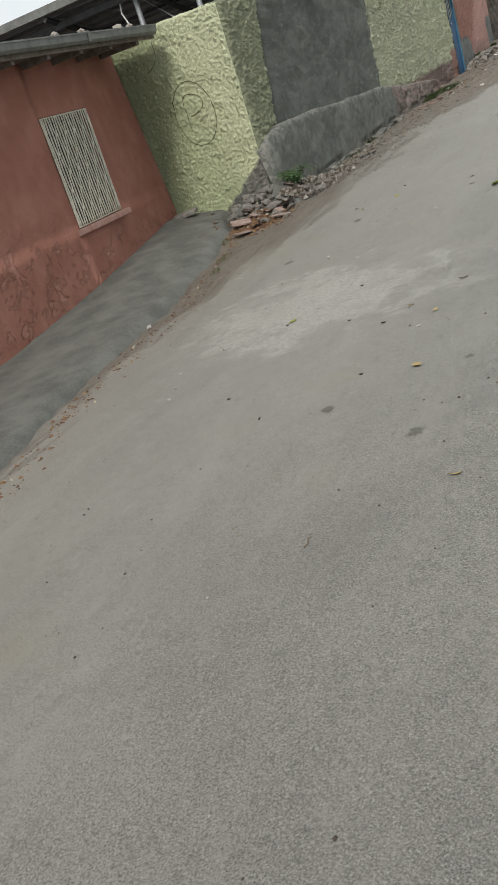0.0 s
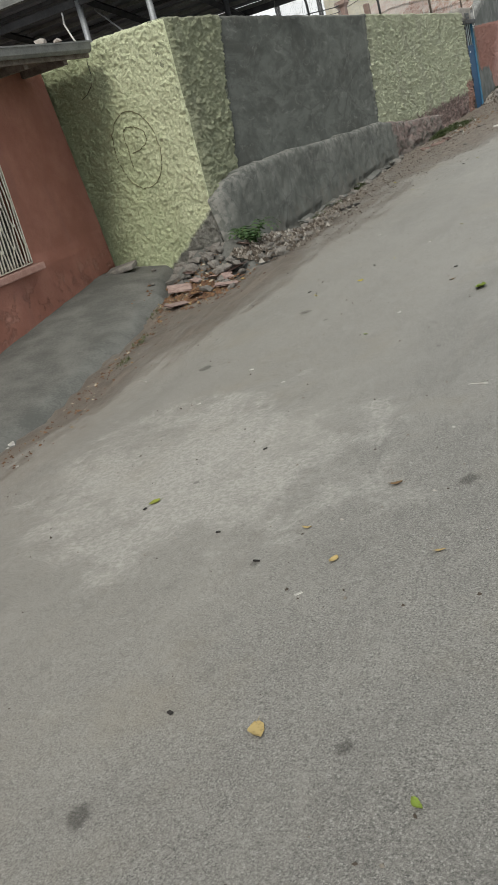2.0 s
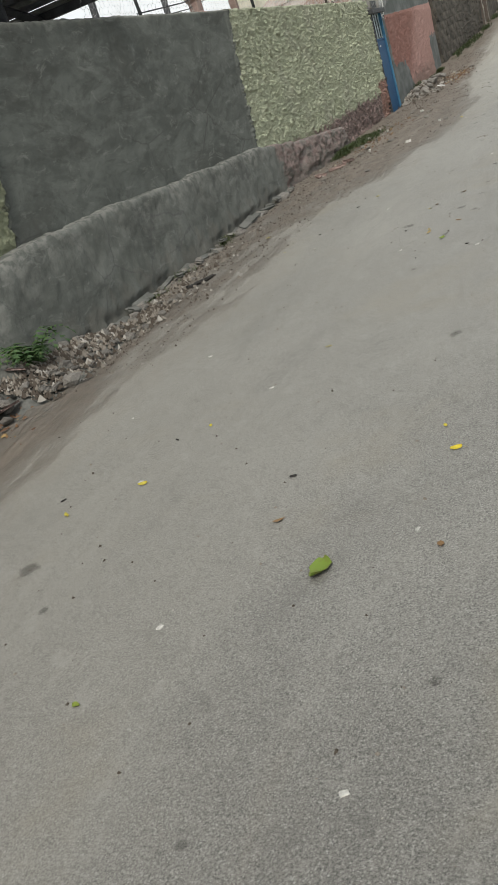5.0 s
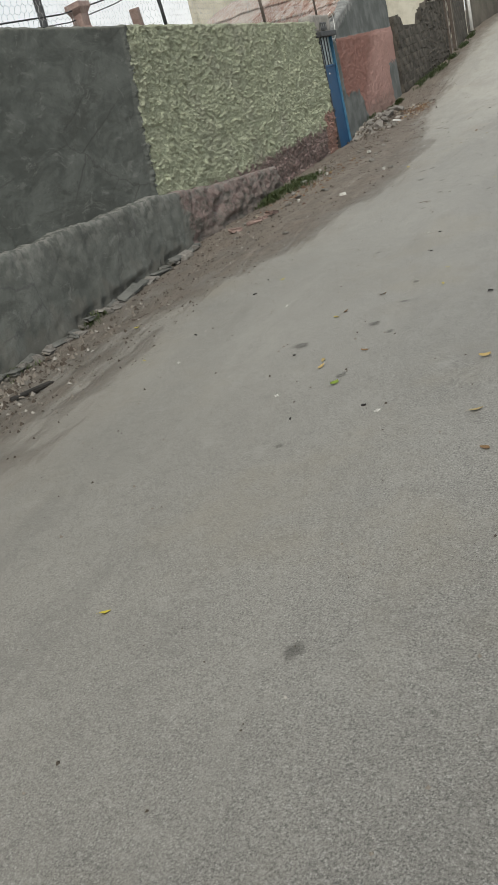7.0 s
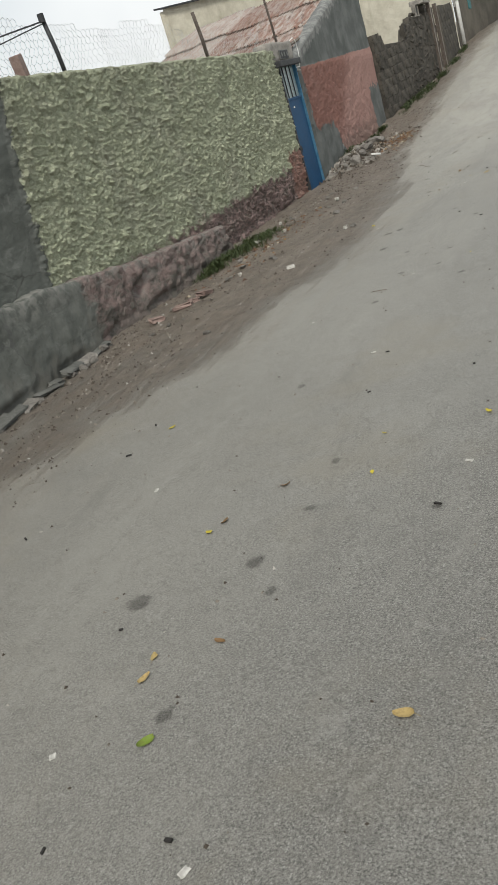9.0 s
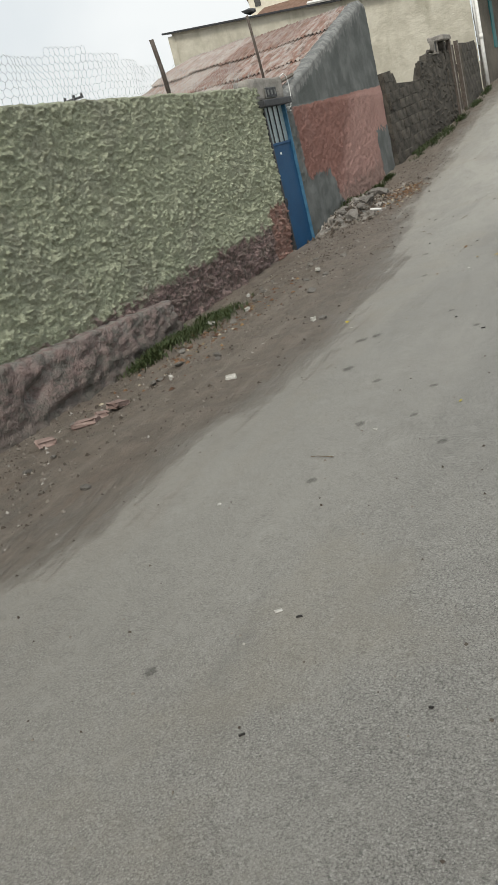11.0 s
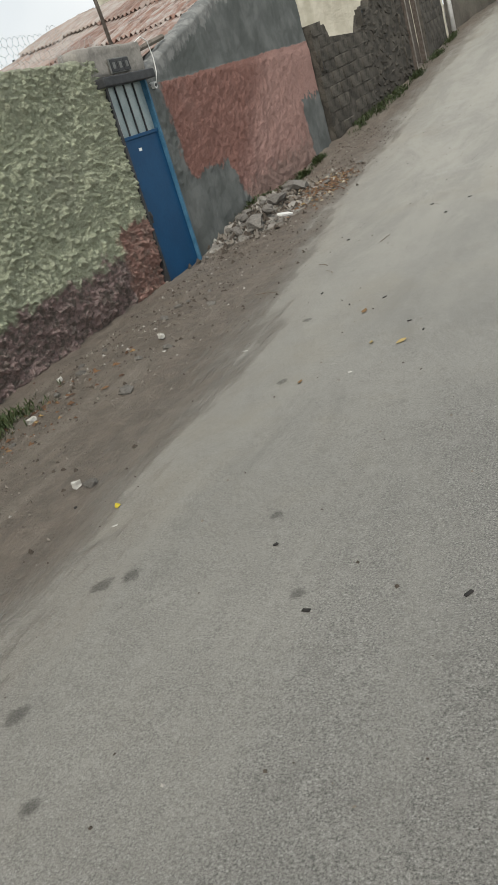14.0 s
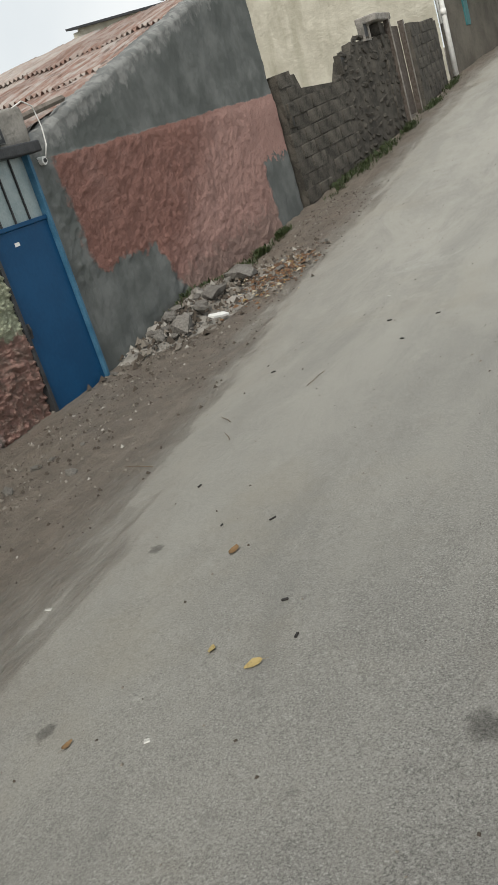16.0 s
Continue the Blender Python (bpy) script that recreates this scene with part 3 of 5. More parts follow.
def build_ground():
    xs, ys = spread(-6.4, 3.0, 0.1, 1500), spread(-3.0, 46.0, 0.1, 1500)
    verts, earth, worn = [], [], []
    for x in xs:
        for y in ys:
            e = min(max((earth_x(y) - x) / (0.75 if y < 12 else 1.1) + 0.45, 0.0), 1.0)
            z = surface_z(x, y)
            verts.append((x, y, z))
            w = 0.9 * math.exp(-(((x + 2.9) / 1.45) ** 2 + ((y - 6.6 + 0.3 * (x + 3)) / 1.25) ** 2))
            w = max(w, 0.5 * math.exp(-(((x + 2.75 + 0.12 * (y - 28)) / 0.45) ** 2)) * min(max((y - 24) / 4, 0), 1))
            e *= float(np.interp(y, [0, 4, 9, 13, 16, 18, 20, 28, 33], [0.5, 0.58, 0.66, 0.64, 0.6, 0.72, 1.0, 1.0, 0.85]))
            worn.append(w)
            earth.append(e)
    me = mesh_of("ground", verts, grid_faces(len(xs), len(ys)), GROUND, True)
    for name, values in (("earth", earth), ("worn", worn)):
        me.attributes.new(name, "FLOAT", "POINT").data.foreach_set("value", values)
    return tagged(new("ground", me), "pale worn asphalt street with a dusty earth verge", "road", kind="structure")


build_ground()


def slab_z(x, y):
    """Top of the pavement slab before the house."""
    t = min(max((kerb_x(y) - x) / 0.9, 0), 1)
    edge = ground_z(kerb_x(y), y) + float(np.interp(y, [0, 7, 10, 11.5], [0.10, 0.085, 0.10, 0.12]))
    wall = float(np.interp(y, [0, 4, 7, 9.1, 11.5, 12.2], [-0.26, -0.2, -0.11, 0.06, 0.33, 0.36]))
    return edge * (1 - t) + max(wall, edge - 0.02) * t


def build_pavement():
    verts = []
    ys = np.arange(-3.0, 12.25, 0.08)
    us = [-0.10, -0.05, 0.0, 0.03, 0.08, 0.16] + list(np.arange(0.3, 3.3, 0.15))
    for y in ys:
        k = kerb_x(y) + 0.05 * rough((0, y, 0), 1.6) + 0.02 * rough((0, y, 5), 6)
        for u in us:
            x = k - u
            z = slab_z(min(x, k), y)
            if u <= 0.08:
                f = (0.08 - u) / 0.18
                z = z - f ** 1.4 * (z - ground_z(k, y) + 0.06)
            z += 0.012 * rough((x, y, 0), 2.2) + 0.004 * rough((x, y, 2), 14)
            verts.append((x, y, z))
    ob = new("pavement", mesh_of("pavement", verts, grid_faces(len(ys), len(us)), SLAB, True))
    tagged(ob, "low grey cement pavement with a worn rounded kerb", "pavement", kind="structure")


build_pavement()


# ---- the street wall ----
def wall_top(y):
    return float(np.interp(y, [11.9, 13.3, 15.4, 19, 22, 25, 26.2], [2.93, 2.92, 2.88, 2.82, 2.77, 2.72, 2.72]))


def grey_here(y, z):
    a = 12.82 + 0.27 * (z - 1.1)
    b = 18.58 + 0.16 * (z - 1.1)
    return min(max((y - a) / 0.1, 0), 1) * min(max((b - y) / 0.1, 0), 1)


def ribbon_wall(name, line, top, bottom, depth, material, bulge, label, step=0.05, kind="structure", parent=None, category="wall", crumble=0.010, fine=84):
    """A thick wall whose face follows line(u) for u in metres, with a bulged face and a crumbled top."""
    length, at, inward = line
    us = np.linspace(0, length, max(2, int(length / step)))
    rows = int(fine)
    verts = []
    for u in us:
        x, y = at(u)
        zb, zt = bottom(x, y), top(u) + 0.012 * rough((u, 0, 0), 3) + crumble * rough((u, 4, 0), 14) + crumble * abs(rough((u, 8, 0), 5))
        col = []
        for j in range(rows):
            z = zb + (zt - zb) * j / (rows - 1)
            d = bulge(u, z)
            if j > rows - 3:
                d -= 0.025 * (j - rows + 3)
            col.append((x - inward[0] * d, y - inward[1] * d, z))
        for f in (0.35, 0.7, 1.0):
            col.append((x + inward[0] * depth * f, y + inward[1] * depth * f, zt + 0.012 * rough((u, f * 5, 1), 6)))
        col.append((x + inward[0] * depth, y + inward[1] * depth, zb))
        verts += col
    n = rows + 4
    faces = grid_faces(len(us), n)
    faces += [tuple(range(n)), tuple(range((len(us) - 1) * n, len(us) * n))[::-1]]
    ob = new(name, mesh_of(name, verts, faces, material, True))
    under(ob, parent)
    return tagged(ob, label, category if parent is None else "", kind=kind if parent is None else "")


def front_bulge(u, z):
    y = 12.02 + u
    g = grey_here(y, z)
    d = (1 - g) * (0.008 * rough((0, y, z * 0.7), 5) + 0.033 * max(0, rough((0, y * 0.7 + 0.3 * z, z), 29) + 0.05) + 0.015 * max(0, rough((3, y * 0.7, z), 55)) + 0.034 * max(0, rough((6, y * 0.7 + 0.4 * z, z), 11)) + 0.02 * rough((0, y, z), 1.6)) + g * (0.010 * rough((0, y, z), 2.5) - 0.012)
    d += 0.015 * rough((0, y * 0.5, z), 0.8)
    low = max(0, 0.9 - z) if y > 18.8 else 0
    return d - min(low, 0.4) * (0.10 + 0.10 * rough((0, y, z), 4)) - 0.03 * max(0, 1 - u / 0.06)


wall_front = ribbon_wall("wall_front", (14.20, lambda u: (-5.40, 12.02 + u), (-1, 0)), lambda u: wall_top(12.02 + u),
                         lambda x, y: ground_z(-5.4, y) - 0.25, 0.24, GREEN, front_bulge,
                         "rough green plastered street wall with a grey cement patch", step=0.0115, fine=230)


def side_bulge(u, z):
    return 0.008 * rough((u, 3, z), 5) + 0.030 * max(0, rough((u, 3, z), 24) + 0.02) + 0.014 * max(0, rough((u, 6, z), 48)) + 0.022 * max(0, rough((u, 8, z), 12)) + 0.02 * rough((u, 9, z), 1.7)


def side_top(u):
    return float(np.interp(u, [0, 0.5, 1.0, 1.35, 1.8], [2.92, 2.95, 2.95, 2.87, 2.80]))


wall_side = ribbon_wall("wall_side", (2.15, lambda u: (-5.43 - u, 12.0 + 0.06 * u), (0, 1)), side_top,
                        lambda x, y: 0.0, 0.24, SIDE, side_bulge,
                        "green roughcast return wall with daylight painted into its pale colour", step=0.012, fine=210)


def build_plinth():
    """Cement skirting wall with a ledge on top, in front of the street wall."""
    ys = np.arange(11.97, 22.26, 0.025)
    rows = 40
    verts = []
    for y in ys:
        zb = ground_z(-5.2, y) - 0.2
        zt = float(np.interp(y, [11.97, 12.2, 12.7, 14.5, 15.8, 18.2, 19.9, 22.2], [0.90, 1.05, 1.14, 1.13, 1.08, 1.04, 0.87, 0.74]))
        zt += 0.03 * rough((0, y, 0), 1.5) + 0.012 * rough((0, y, 0), 9)
        far = min(max((y - 18.6) / 0.5, 0), 1)
        out = 0.05 + 0.09 * min(1, max(0, (y - 11.97) / 0.3)) ** 0.6 * (1 - 0.35 * max(0, (y - 21.8) / 0.45))
        for j in range(rows):
            f = j / (rows - 1)
            z = zb + (zt - zb) * f
            d = out + 0.09 * (1 - f) + 0.018 * rough((0, y, z), 2.2) + far * (0.028 * rough((2, y * 0.6, z), 5) + 0.018 * rough((2, y * 0.6, z), 14)) - 0.11 * math.exp(-(((y - 19.75) / 0.16) ** 2 + ((z - 0.60 - 0.2 * (y - 19.75)) / 0.075) ** 2)) - far * 0.10 * max(0, 0.5 - f)
            d -= 0.018 * max(0, f - 0.955) / 0.045
            under_cut = max(0, 1 - abs(z - ground_z(-5.2, y) - 0.04) / 0.07)
            d -= under_cut * 0.09 * max(0, rough((4, y, 0), 2.6) + 0.25)
            verts.append((-5.4 + d + 0.006 * rough((7, y, z), 9), y, z))
        verts.append((-5.4 + out * 0.5, y, zt + 0.004 + 0.008 * rough((1, y, 0), 11)))
        verts.append((-5.44, y, zt + 0.012))
    n = rows + 2
    faces = grid_faces(len(ys), n) + [tuple(range(n)), tuple(range((len(ys) - 1) * n, len(ys) * n))[::-1]]
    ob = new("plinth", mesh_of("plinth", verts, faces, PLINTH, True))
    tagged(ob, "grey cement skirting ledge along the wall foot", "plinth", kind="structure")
    # solid black plug in place of a cut hole; its inner shade is colour
    part("drain_hole", tube([(-5.42, 14.45, 1.02), (-5.262, 14.45, 1.015)], 0.024, 10), RUBBER, ob, "dark drain hole")


build_plinth()


def build_circled_letter():
    """The letter P in an oval, scratched into the side wall."""
    t = thing("wall_marking", "letter P in an oval scratched into green plaster", "wall marking", (-6.24, 11.98, 1.65))

    def on_wall(x, z):
        u = -5.43 - x
        return (x, 12.0 + 0.06 * u - side_bulge(u, z) - 0.001, z)
    oval = [on_wall(-6.24 + 0.33 * math.cos(a) - 0.03 * math.sin(a), 1.66 + 0.45 * math.sin(a) + 0.02 * math.cos(a)) for a in np.linspace(0, 2 * math.pi, 70)[:-1]]
    part("oval", tube(oval, 0.007, 6, closed=True), SCRATCH, t, smooth=True)
    p = [on_wall(-6.37, z) for z in np.linspace(1.42, 1.90, 16)]
    p += [on_wall(-6.36 + 0.31 * math.sin(a) ** 0.8, 1.79 + 0.15 * math.cos(a)) for a in np.linspace(0.12, math.pi * 0.97, 26)]
    part("letter", tube(p, 0.007, 6), SCRATCH, t, smooth=True)


build_circled_letter()


# ---- terracotta house ----
def build_house():
    t = thing("house", "terracotta plastered house with a barred window and grey gutter", "house", (-7, 9, 0))
    tilt = -0.073
    y0, y1 = -3.0, 12.03

    def wx(y):
        return -6.80 + tilt * (y - 9.0)
    wy0, wy1, wz0, wz1 = 9.20, 10.36, 0.80, 2.16
    ys = sorted(set(list(np.arange(y0, y1, 0.1)) + [wy0, wy1, y1]))
    zs = sorted(set(list(np.arange(-0.5, 2.92, 0.1)) + [wz0, wz1, 2.92]))
    verts, faces, n = [], [], len(zs)
    for y in ys:
        for z in zs:
            verts.append((wx(y) - (0.03 + 0.095 * max(0, z - 0.4)) * min(max((y - 10.4) / 1.5, 0), 1) + 0.008 * rough((0, y, z), 1.5) + 0.003 * rough((0, y, z), 9), y, z))
    for i in range(len(ys) - 1):
        for j in range(n - 1):
            if wy0 <= (ys[i] + ys[i + 1]) / 2 <= wy1 and wz0 <= (zs[j] + zs[j + 1]) / 2 <= wz1:
                continue
            faces.append((i * n + j, (i + 1) * n + j, (i + 1) * n + j + 1, i * n + j + 1))
    wall = under(new("wall", mesh_of("wall", verts, faces, HOUSE, True)), t)
    # reveal of the window
    bm = bmesh.new()
    a, b = wx(wy0), wx(wy1)
    c = [(a, wy0, wz0), (b, wy1, wz0), (b, wy1, wz1), (a, wy0, wz1)]
    o = [bm.verts.new((x + 0.006, y, z)) for x, y, z in c]
    i_ = [bm.verts.new((x - 0.22, y, z)) for x, y, z in c]
    for q in range(4):
        bm.faces.new((o[q], o[(q + 1) % 4], i_[(q + 1) % 4], i_[q]))
    part("reveal", bm, HOUSE, wall)
    part("end_wall", boxed(-13, wx(y1) - 0.31, 12.03, 12.06, -0.5, 2.9), HOUSE, t)
    part("near_wall", boxed(-13, wx(y0) - 0.01, -3.2, -3.0, -0.6, 2.9), HOUSE, t)
    # window
    win = thing("window", "", "", ((a + b) / 2, 9.78, wz0))
    under(win, t)

    def at(y, z, off=0.0):
        return (wx(y) + off, y, z)
    part("pane", boxed(-0.004, 0.004, wy0, wy1, wz0, wz1, turn=None), BLACKGLASS, win, "dark window pane").matrix_basis = Matrix.Translation((wx(9.78) - 0.16, 0, 0))
    for z in (wz0 + 0.03, wz1 - 0.03):
        part("frame", tube([at(wy0, z, -0.13), at(wy1, z, -0.13)], 0.028, 4), WOOD, win)
    for y in (wy0 + 0.03, 9.78, wy1 - 0.03):
        part("frame", tube([at(y, wz0, -0.13), at(y, wz1, -0.13)], 0.028, 4), WOOD, win)
    g = part("grille", tube([at(wy0 + .015, wz0 + .015, 0.015), at(wy1 - .015, wz0 + .015, 0.015), at(wy1 - .015, wz1 - .015, 0.015), at(wy0 + .015, wz1 - .015, 0.015)], 0.012, 6, closed=True), GRILLE, win, "cream painted wrought iron grille")
    # pairs of bars that swell apart and pinch together
    count = 10
    pitch = (wy1 - wy0 - 0.05) / count
    for q in range(count + 1):
        yc = wy0 + 0.025 + q * pitch
        for s in (-1, 1):
            ph = 0 if q % 2 else 0.5
            pts = []
            for z in np.linspace(wz0 + 0.02, wz1 - 0.02, 34):
                f = (z - wz0) / (wz1 - wz0) * 3 + ph
                sw = abs(math.sin(math.pi * f)) ** 0.25
                yy = min(max(yc + s * pitch * 0.30 * sw, wy0 + 0.02), wy1 - 0.02)
                pts.append(at(yy, z, 0.02))
            part("bar", tube(pts, 0.0095, 5), GRILLE, g, smooth=True)
    for q in range(1, count):
        for kz in range(3):
            f = (kz + (0 if q % 2 else 0.5)) / 3
            if 0.05 < f < 0.98:
                z = wz0 + f * (wz1 - wz0)
                y = wy0 + 0.025 + q * pitch
                part("collar", boxed(wx(y) + 0.008, wx(y) + 0.038, y - 0.017, y + 0.017, z - 0.017, z + 0.017, 0.004), GRILLE, g)
    part("sill", boxed(wx(9.78) - 0.12, wx(9.78) + 0.075, wy0 - 0.06, wy1 + 0.07, wz0 - 0.085, wz0 - 0.005, 0.012), plain("sill_plaster", (0.30, 0.17, 0.14), (0.40, 0.25, 0.21), 9, bump=0.003), win, "thick plastered window sill")
    # roof: soffit boards, gutter, sheets
    ex = -6.36
    part("soffit", boxed(-7.1, ex - 0.02, y0, 11.74, 2.80, 2.84), WOOD, t, "grey weathered soffit boards")
    for y in np.arange(-2.6, 11.7, 0.7):
        part("rafter", boxed(-7.05, ex - 0.06, y - 0.035, y + 0.035, 2.72, 2.805), WOOD, t)
    part("fascia", boxed(ex - 0.03, ex + 0.0, y0, 11.80, 2.76, 2.90, 0.004), WOOD, t)
    bm = bmesh.new()
    prof = [(0.002, 0.0), (0.004, -0.07), (0.03, -0.105), (0.075, -0.11), (0.105, -0.08), (0.115, 0.0), (0.128, 0.005), (0.128, -0.012)]
    rows = []
    for y in (y0, 4.0, 8.0, 11.72):
        rows.append([bm.verts.new((ex + px, y, 2.925 + pz - 0.004 * (y - 8))) for px, pz in prof])
    for r0, r1 in zip(rows, rows[1:]):
        for q in range(len(prof) - 1):
            bm.faces.new((r0[q], r0[q + 1], r1[q + 1], r1[q]))
    bm.faces.new(rows[-1])
    gut = part("gutter", bm, GUTTER, t, "grey metal gutter")
    gut.modifiers.new("thick", "SOLIDIFY").thickness = 0.004
    for y in (1.2, 3.4, 5.6, 7.8, 10.0):
        part("gutter_joint", boxed(ex - 0.002, ex + 0.133, y - 0.02, y + 0.02, 2.81, 2.935, 0.006), GUTTER, gut)
    # low tiled roof behind the gutter
    bm = bmesh.new()
    cols = np.arange(y0, 11.84, 0.06)
    lines = []
    for y in cols:
        w = 0.018 * math.cos(2 * math.pi * y / 0.24)
        lines.append([bm.verts.new((ex + 0.05 - d, y, 2.915 + 0.05 * d + w * min(1, d))) for d in (0, 1.2, 3.0, 5.5)])
    for l0, l1 in zip(lines, lines[1:]):
        for q in range(3):
            bm.faces.new((l0[q], l0[q + 1], l1[q + 1], l1[q]))
    rf = part("roof", bm, plain("old_roof_sheet", (0.24, 0.17, 0.14), (0.36, 0.30, 0.27), 3, 0.8, bump=0.003), t, "weathered corrugated roof sheets", True)
    rf.modifiers.new("thick", "SOLIDIFY").thickness = 0.012
    for y, s in ((11.2, 0.07), (10.3, 0.05), (9.7, 0.06), (11.5, 0.05)):
        st = rock(s, int(y * 10))
        part("ridge_lump", st, RAW, rf).matrix_basis = Matrix.Translation((ex - 0.15, y, 2.99))


def rock(size, seed, flat=0.7):
    """A broken, angular stone as a bmesh about the origin."""
    rnd = random.Random(seed)
    bm = bmesh.new()
    bmesh.ops.create_icosphere(bm, subdivisions=1, radius=size)
    s = (rnd.uniform(0.7, 1.3), rnd.uniform(0.7, 1.3), flat * rnd.uniform(0.7, 1.1))
    for v in bm.verts:
        k = 1 + rnd.uniform(-0.28, 0.22)
        v.co = Vector((v.co.x * s[0] * k, v.co.y * s[1] * k, v.co.z * s[2] * k))
    return bm


build_house()


def build_side_cable():
    """Thin cable that hangs from the gutter's end over the side wall."""
    pts = [(-6.44, 11.88, 2.84), (-6.50, 11.92, 2.72), (-6.50, 11.93, 2.6), (-6.55, 11.94, 2.48), (-6.66, 11.96, 2.40), (-6.76, 11.98, 2.37)]
    tagged(part("cable", tube(pts, 0.004, 6), DARK, None, smooth=True), "thin dark cable hanging over the green side wall", "cable")


build_side_cable()


# ---- street door ----
def build_door():
    x, y0, y1, z0, z1, zm = -5.395, 26.24, 27.06, 0.40, 2.43, 1.91
    d = thing("door_1", "blue metal street door with a glazed top light", "door", (x, 26.65, z0), kind="structure")
    part("leaf", boxed(x - 0.05, x - 0.005, y0 + 0.02, y1 - 0.03, z0 + 0.02, zm, 0.006), BLUE, d, "dark blue painted sheet metal leaf")
    part("mid_rail", boxed(x - 0.04, x + 0.008, y0 + 0.02, y1 - 0.03, zm, zm + 0.035, 0.004), BLUE, d)
    w = (y1 - y0 - 0.07) / 4
    for q in range(4):
        a = y0 + 0.035 + q * w
        part("pane", boxed(x - 0.035, x - 0.028, a, a + w, zm + 0.035, z1), PANE, d, "frosted grey glass strip")
    for q in range(1, 4):
        a = y0 + 0.035 + q * w
        part("glazing_bar", boxed(x - 0.03, x - 0.012, a - 0.006, a + 0.006, zm + 0.035, z1), DARK, d)
    part("jamb", boxed(x - 0.10, x + 0.022, y0 - 0.02, y0 + 0.022, z0 - 0.1, z1 + 0.01, 0.004), DARK, d)
    part("jamb", boxed(x - 0.10, x + 0.03, y1 - 0.032, y1 + 0.005, z0 - 0.1, z1 + 0.01, 0.004), LIGHTBLUE, d, "pale blue painted door jamb")
    part("sticker", boxed(x - 0.006, x - 0.003, y0 + 0.28, y0 + 0.34, 1.78, 1.81), WHITE, d)
    part("latch", boxed(x - 0.01, x + 0.02, y0 + 0.025, y0 + 0.065, 1.08, 1.20, 0.006), DARK, d)
    part("latch_bar", tube([(x + 0.02, y0 + 0.045, 1.2), (x + 0.035, y0 + 0.045, 1.15), (x + 0.02, y0 + 0.045, 1.10)], 0.006, 6), DARK, d)
    part("paper_strip", boxed(x - 0.027, x - 0.024, y0 + 0.05, y0 + 0.10, 1.96, 2.14), WHITE, d)
    # lintel
    bm = boxed(-5.52, -5.29, 26.10, 27.16, 2.43, 2.52, 0.012)
    lint = part("lintel", bm, DARK, None)
    tagged(lint, "dark weathered ledge over the street door", "lintel", kind="structure")
    bm = bmesh.new()
    box(bm, -5.63, -5.40, 25.95, 27.22, 2.52, 2.82, 0.03)
    bmesh.ops.subdivide_edges(bm, edges=bm.edges, cuts=5, use_grid_fill=True)
    for v in bm.verts:
        v.co += 0.018 * Vector((rough(v.co, 5), rough(v.co, 5, 3), rough(v.co, 5, 6)))
    tagged(part("lintel_masonry", bm, RAW, None, smooth=True), "crumbling mortar block over the door", "masonry", kind="structure")
    # number plate of three tiles
    pl = thing("number_plate", "small plate of three dark framed tiles over the door", "sign", (-5.36, 26.62, 2.54))
    part("backing", boxed(-5.392, -5.372, 26.44, 26.84, 2.545, 2.685, 0.004), GUTTER, pl)
    for q in range(3):
        a = 26.45 + q * 0.13
        part("tile", boxed(-5.374, -5.366, a, a + 0.12, 2.555, 2.675, 0.003), DARK, pl)
        part("mark", boxed(-5.367, -5.363, a + 0.035, a + 0.085, 2.585, 2.645), GUTTER, pl)
    # round white wall lamp and its cable
    sp = thing("wall_lamp", "small round white wall lamp beside the door", "lamp", (-5.36, 27.24, 2.36))
    part("socket", tube([(-5.43, 27.24, 2.36), (-5.385, 27.24, 2.357), (-5.365, 27.24, 2.355)], 0.036, 14), WHITE, sp, smooth=False)
    part("lens", tube([(-5.366, 27.24, 2.355), (-5.358, 27.24, 2.354)], 0.019, 12), DARK, sp, "dark round lens")
    cb = [(-5.36, 27.05, 2.80), (-5.345, 27.18, 2.84), (-5.345, 27.30, 2.79), (-5.35, 27.34, 2.62), (-5.36, 27.33, 2.48), (-5.37, 27.28, 2.38)]
    tagged(part("cable", tube(cb, 0.006, 6), WHITE, None, smooth=True), "white electric cable looping to the lamp", "cable")


build_door()


# ---- shed ----
def shed_top(u):
    return float(np.interp(u, [0, 0.35, 5.25, 5.45, 5.72], [2.50, 2.62, 4.02, 4.05, 3.92]))


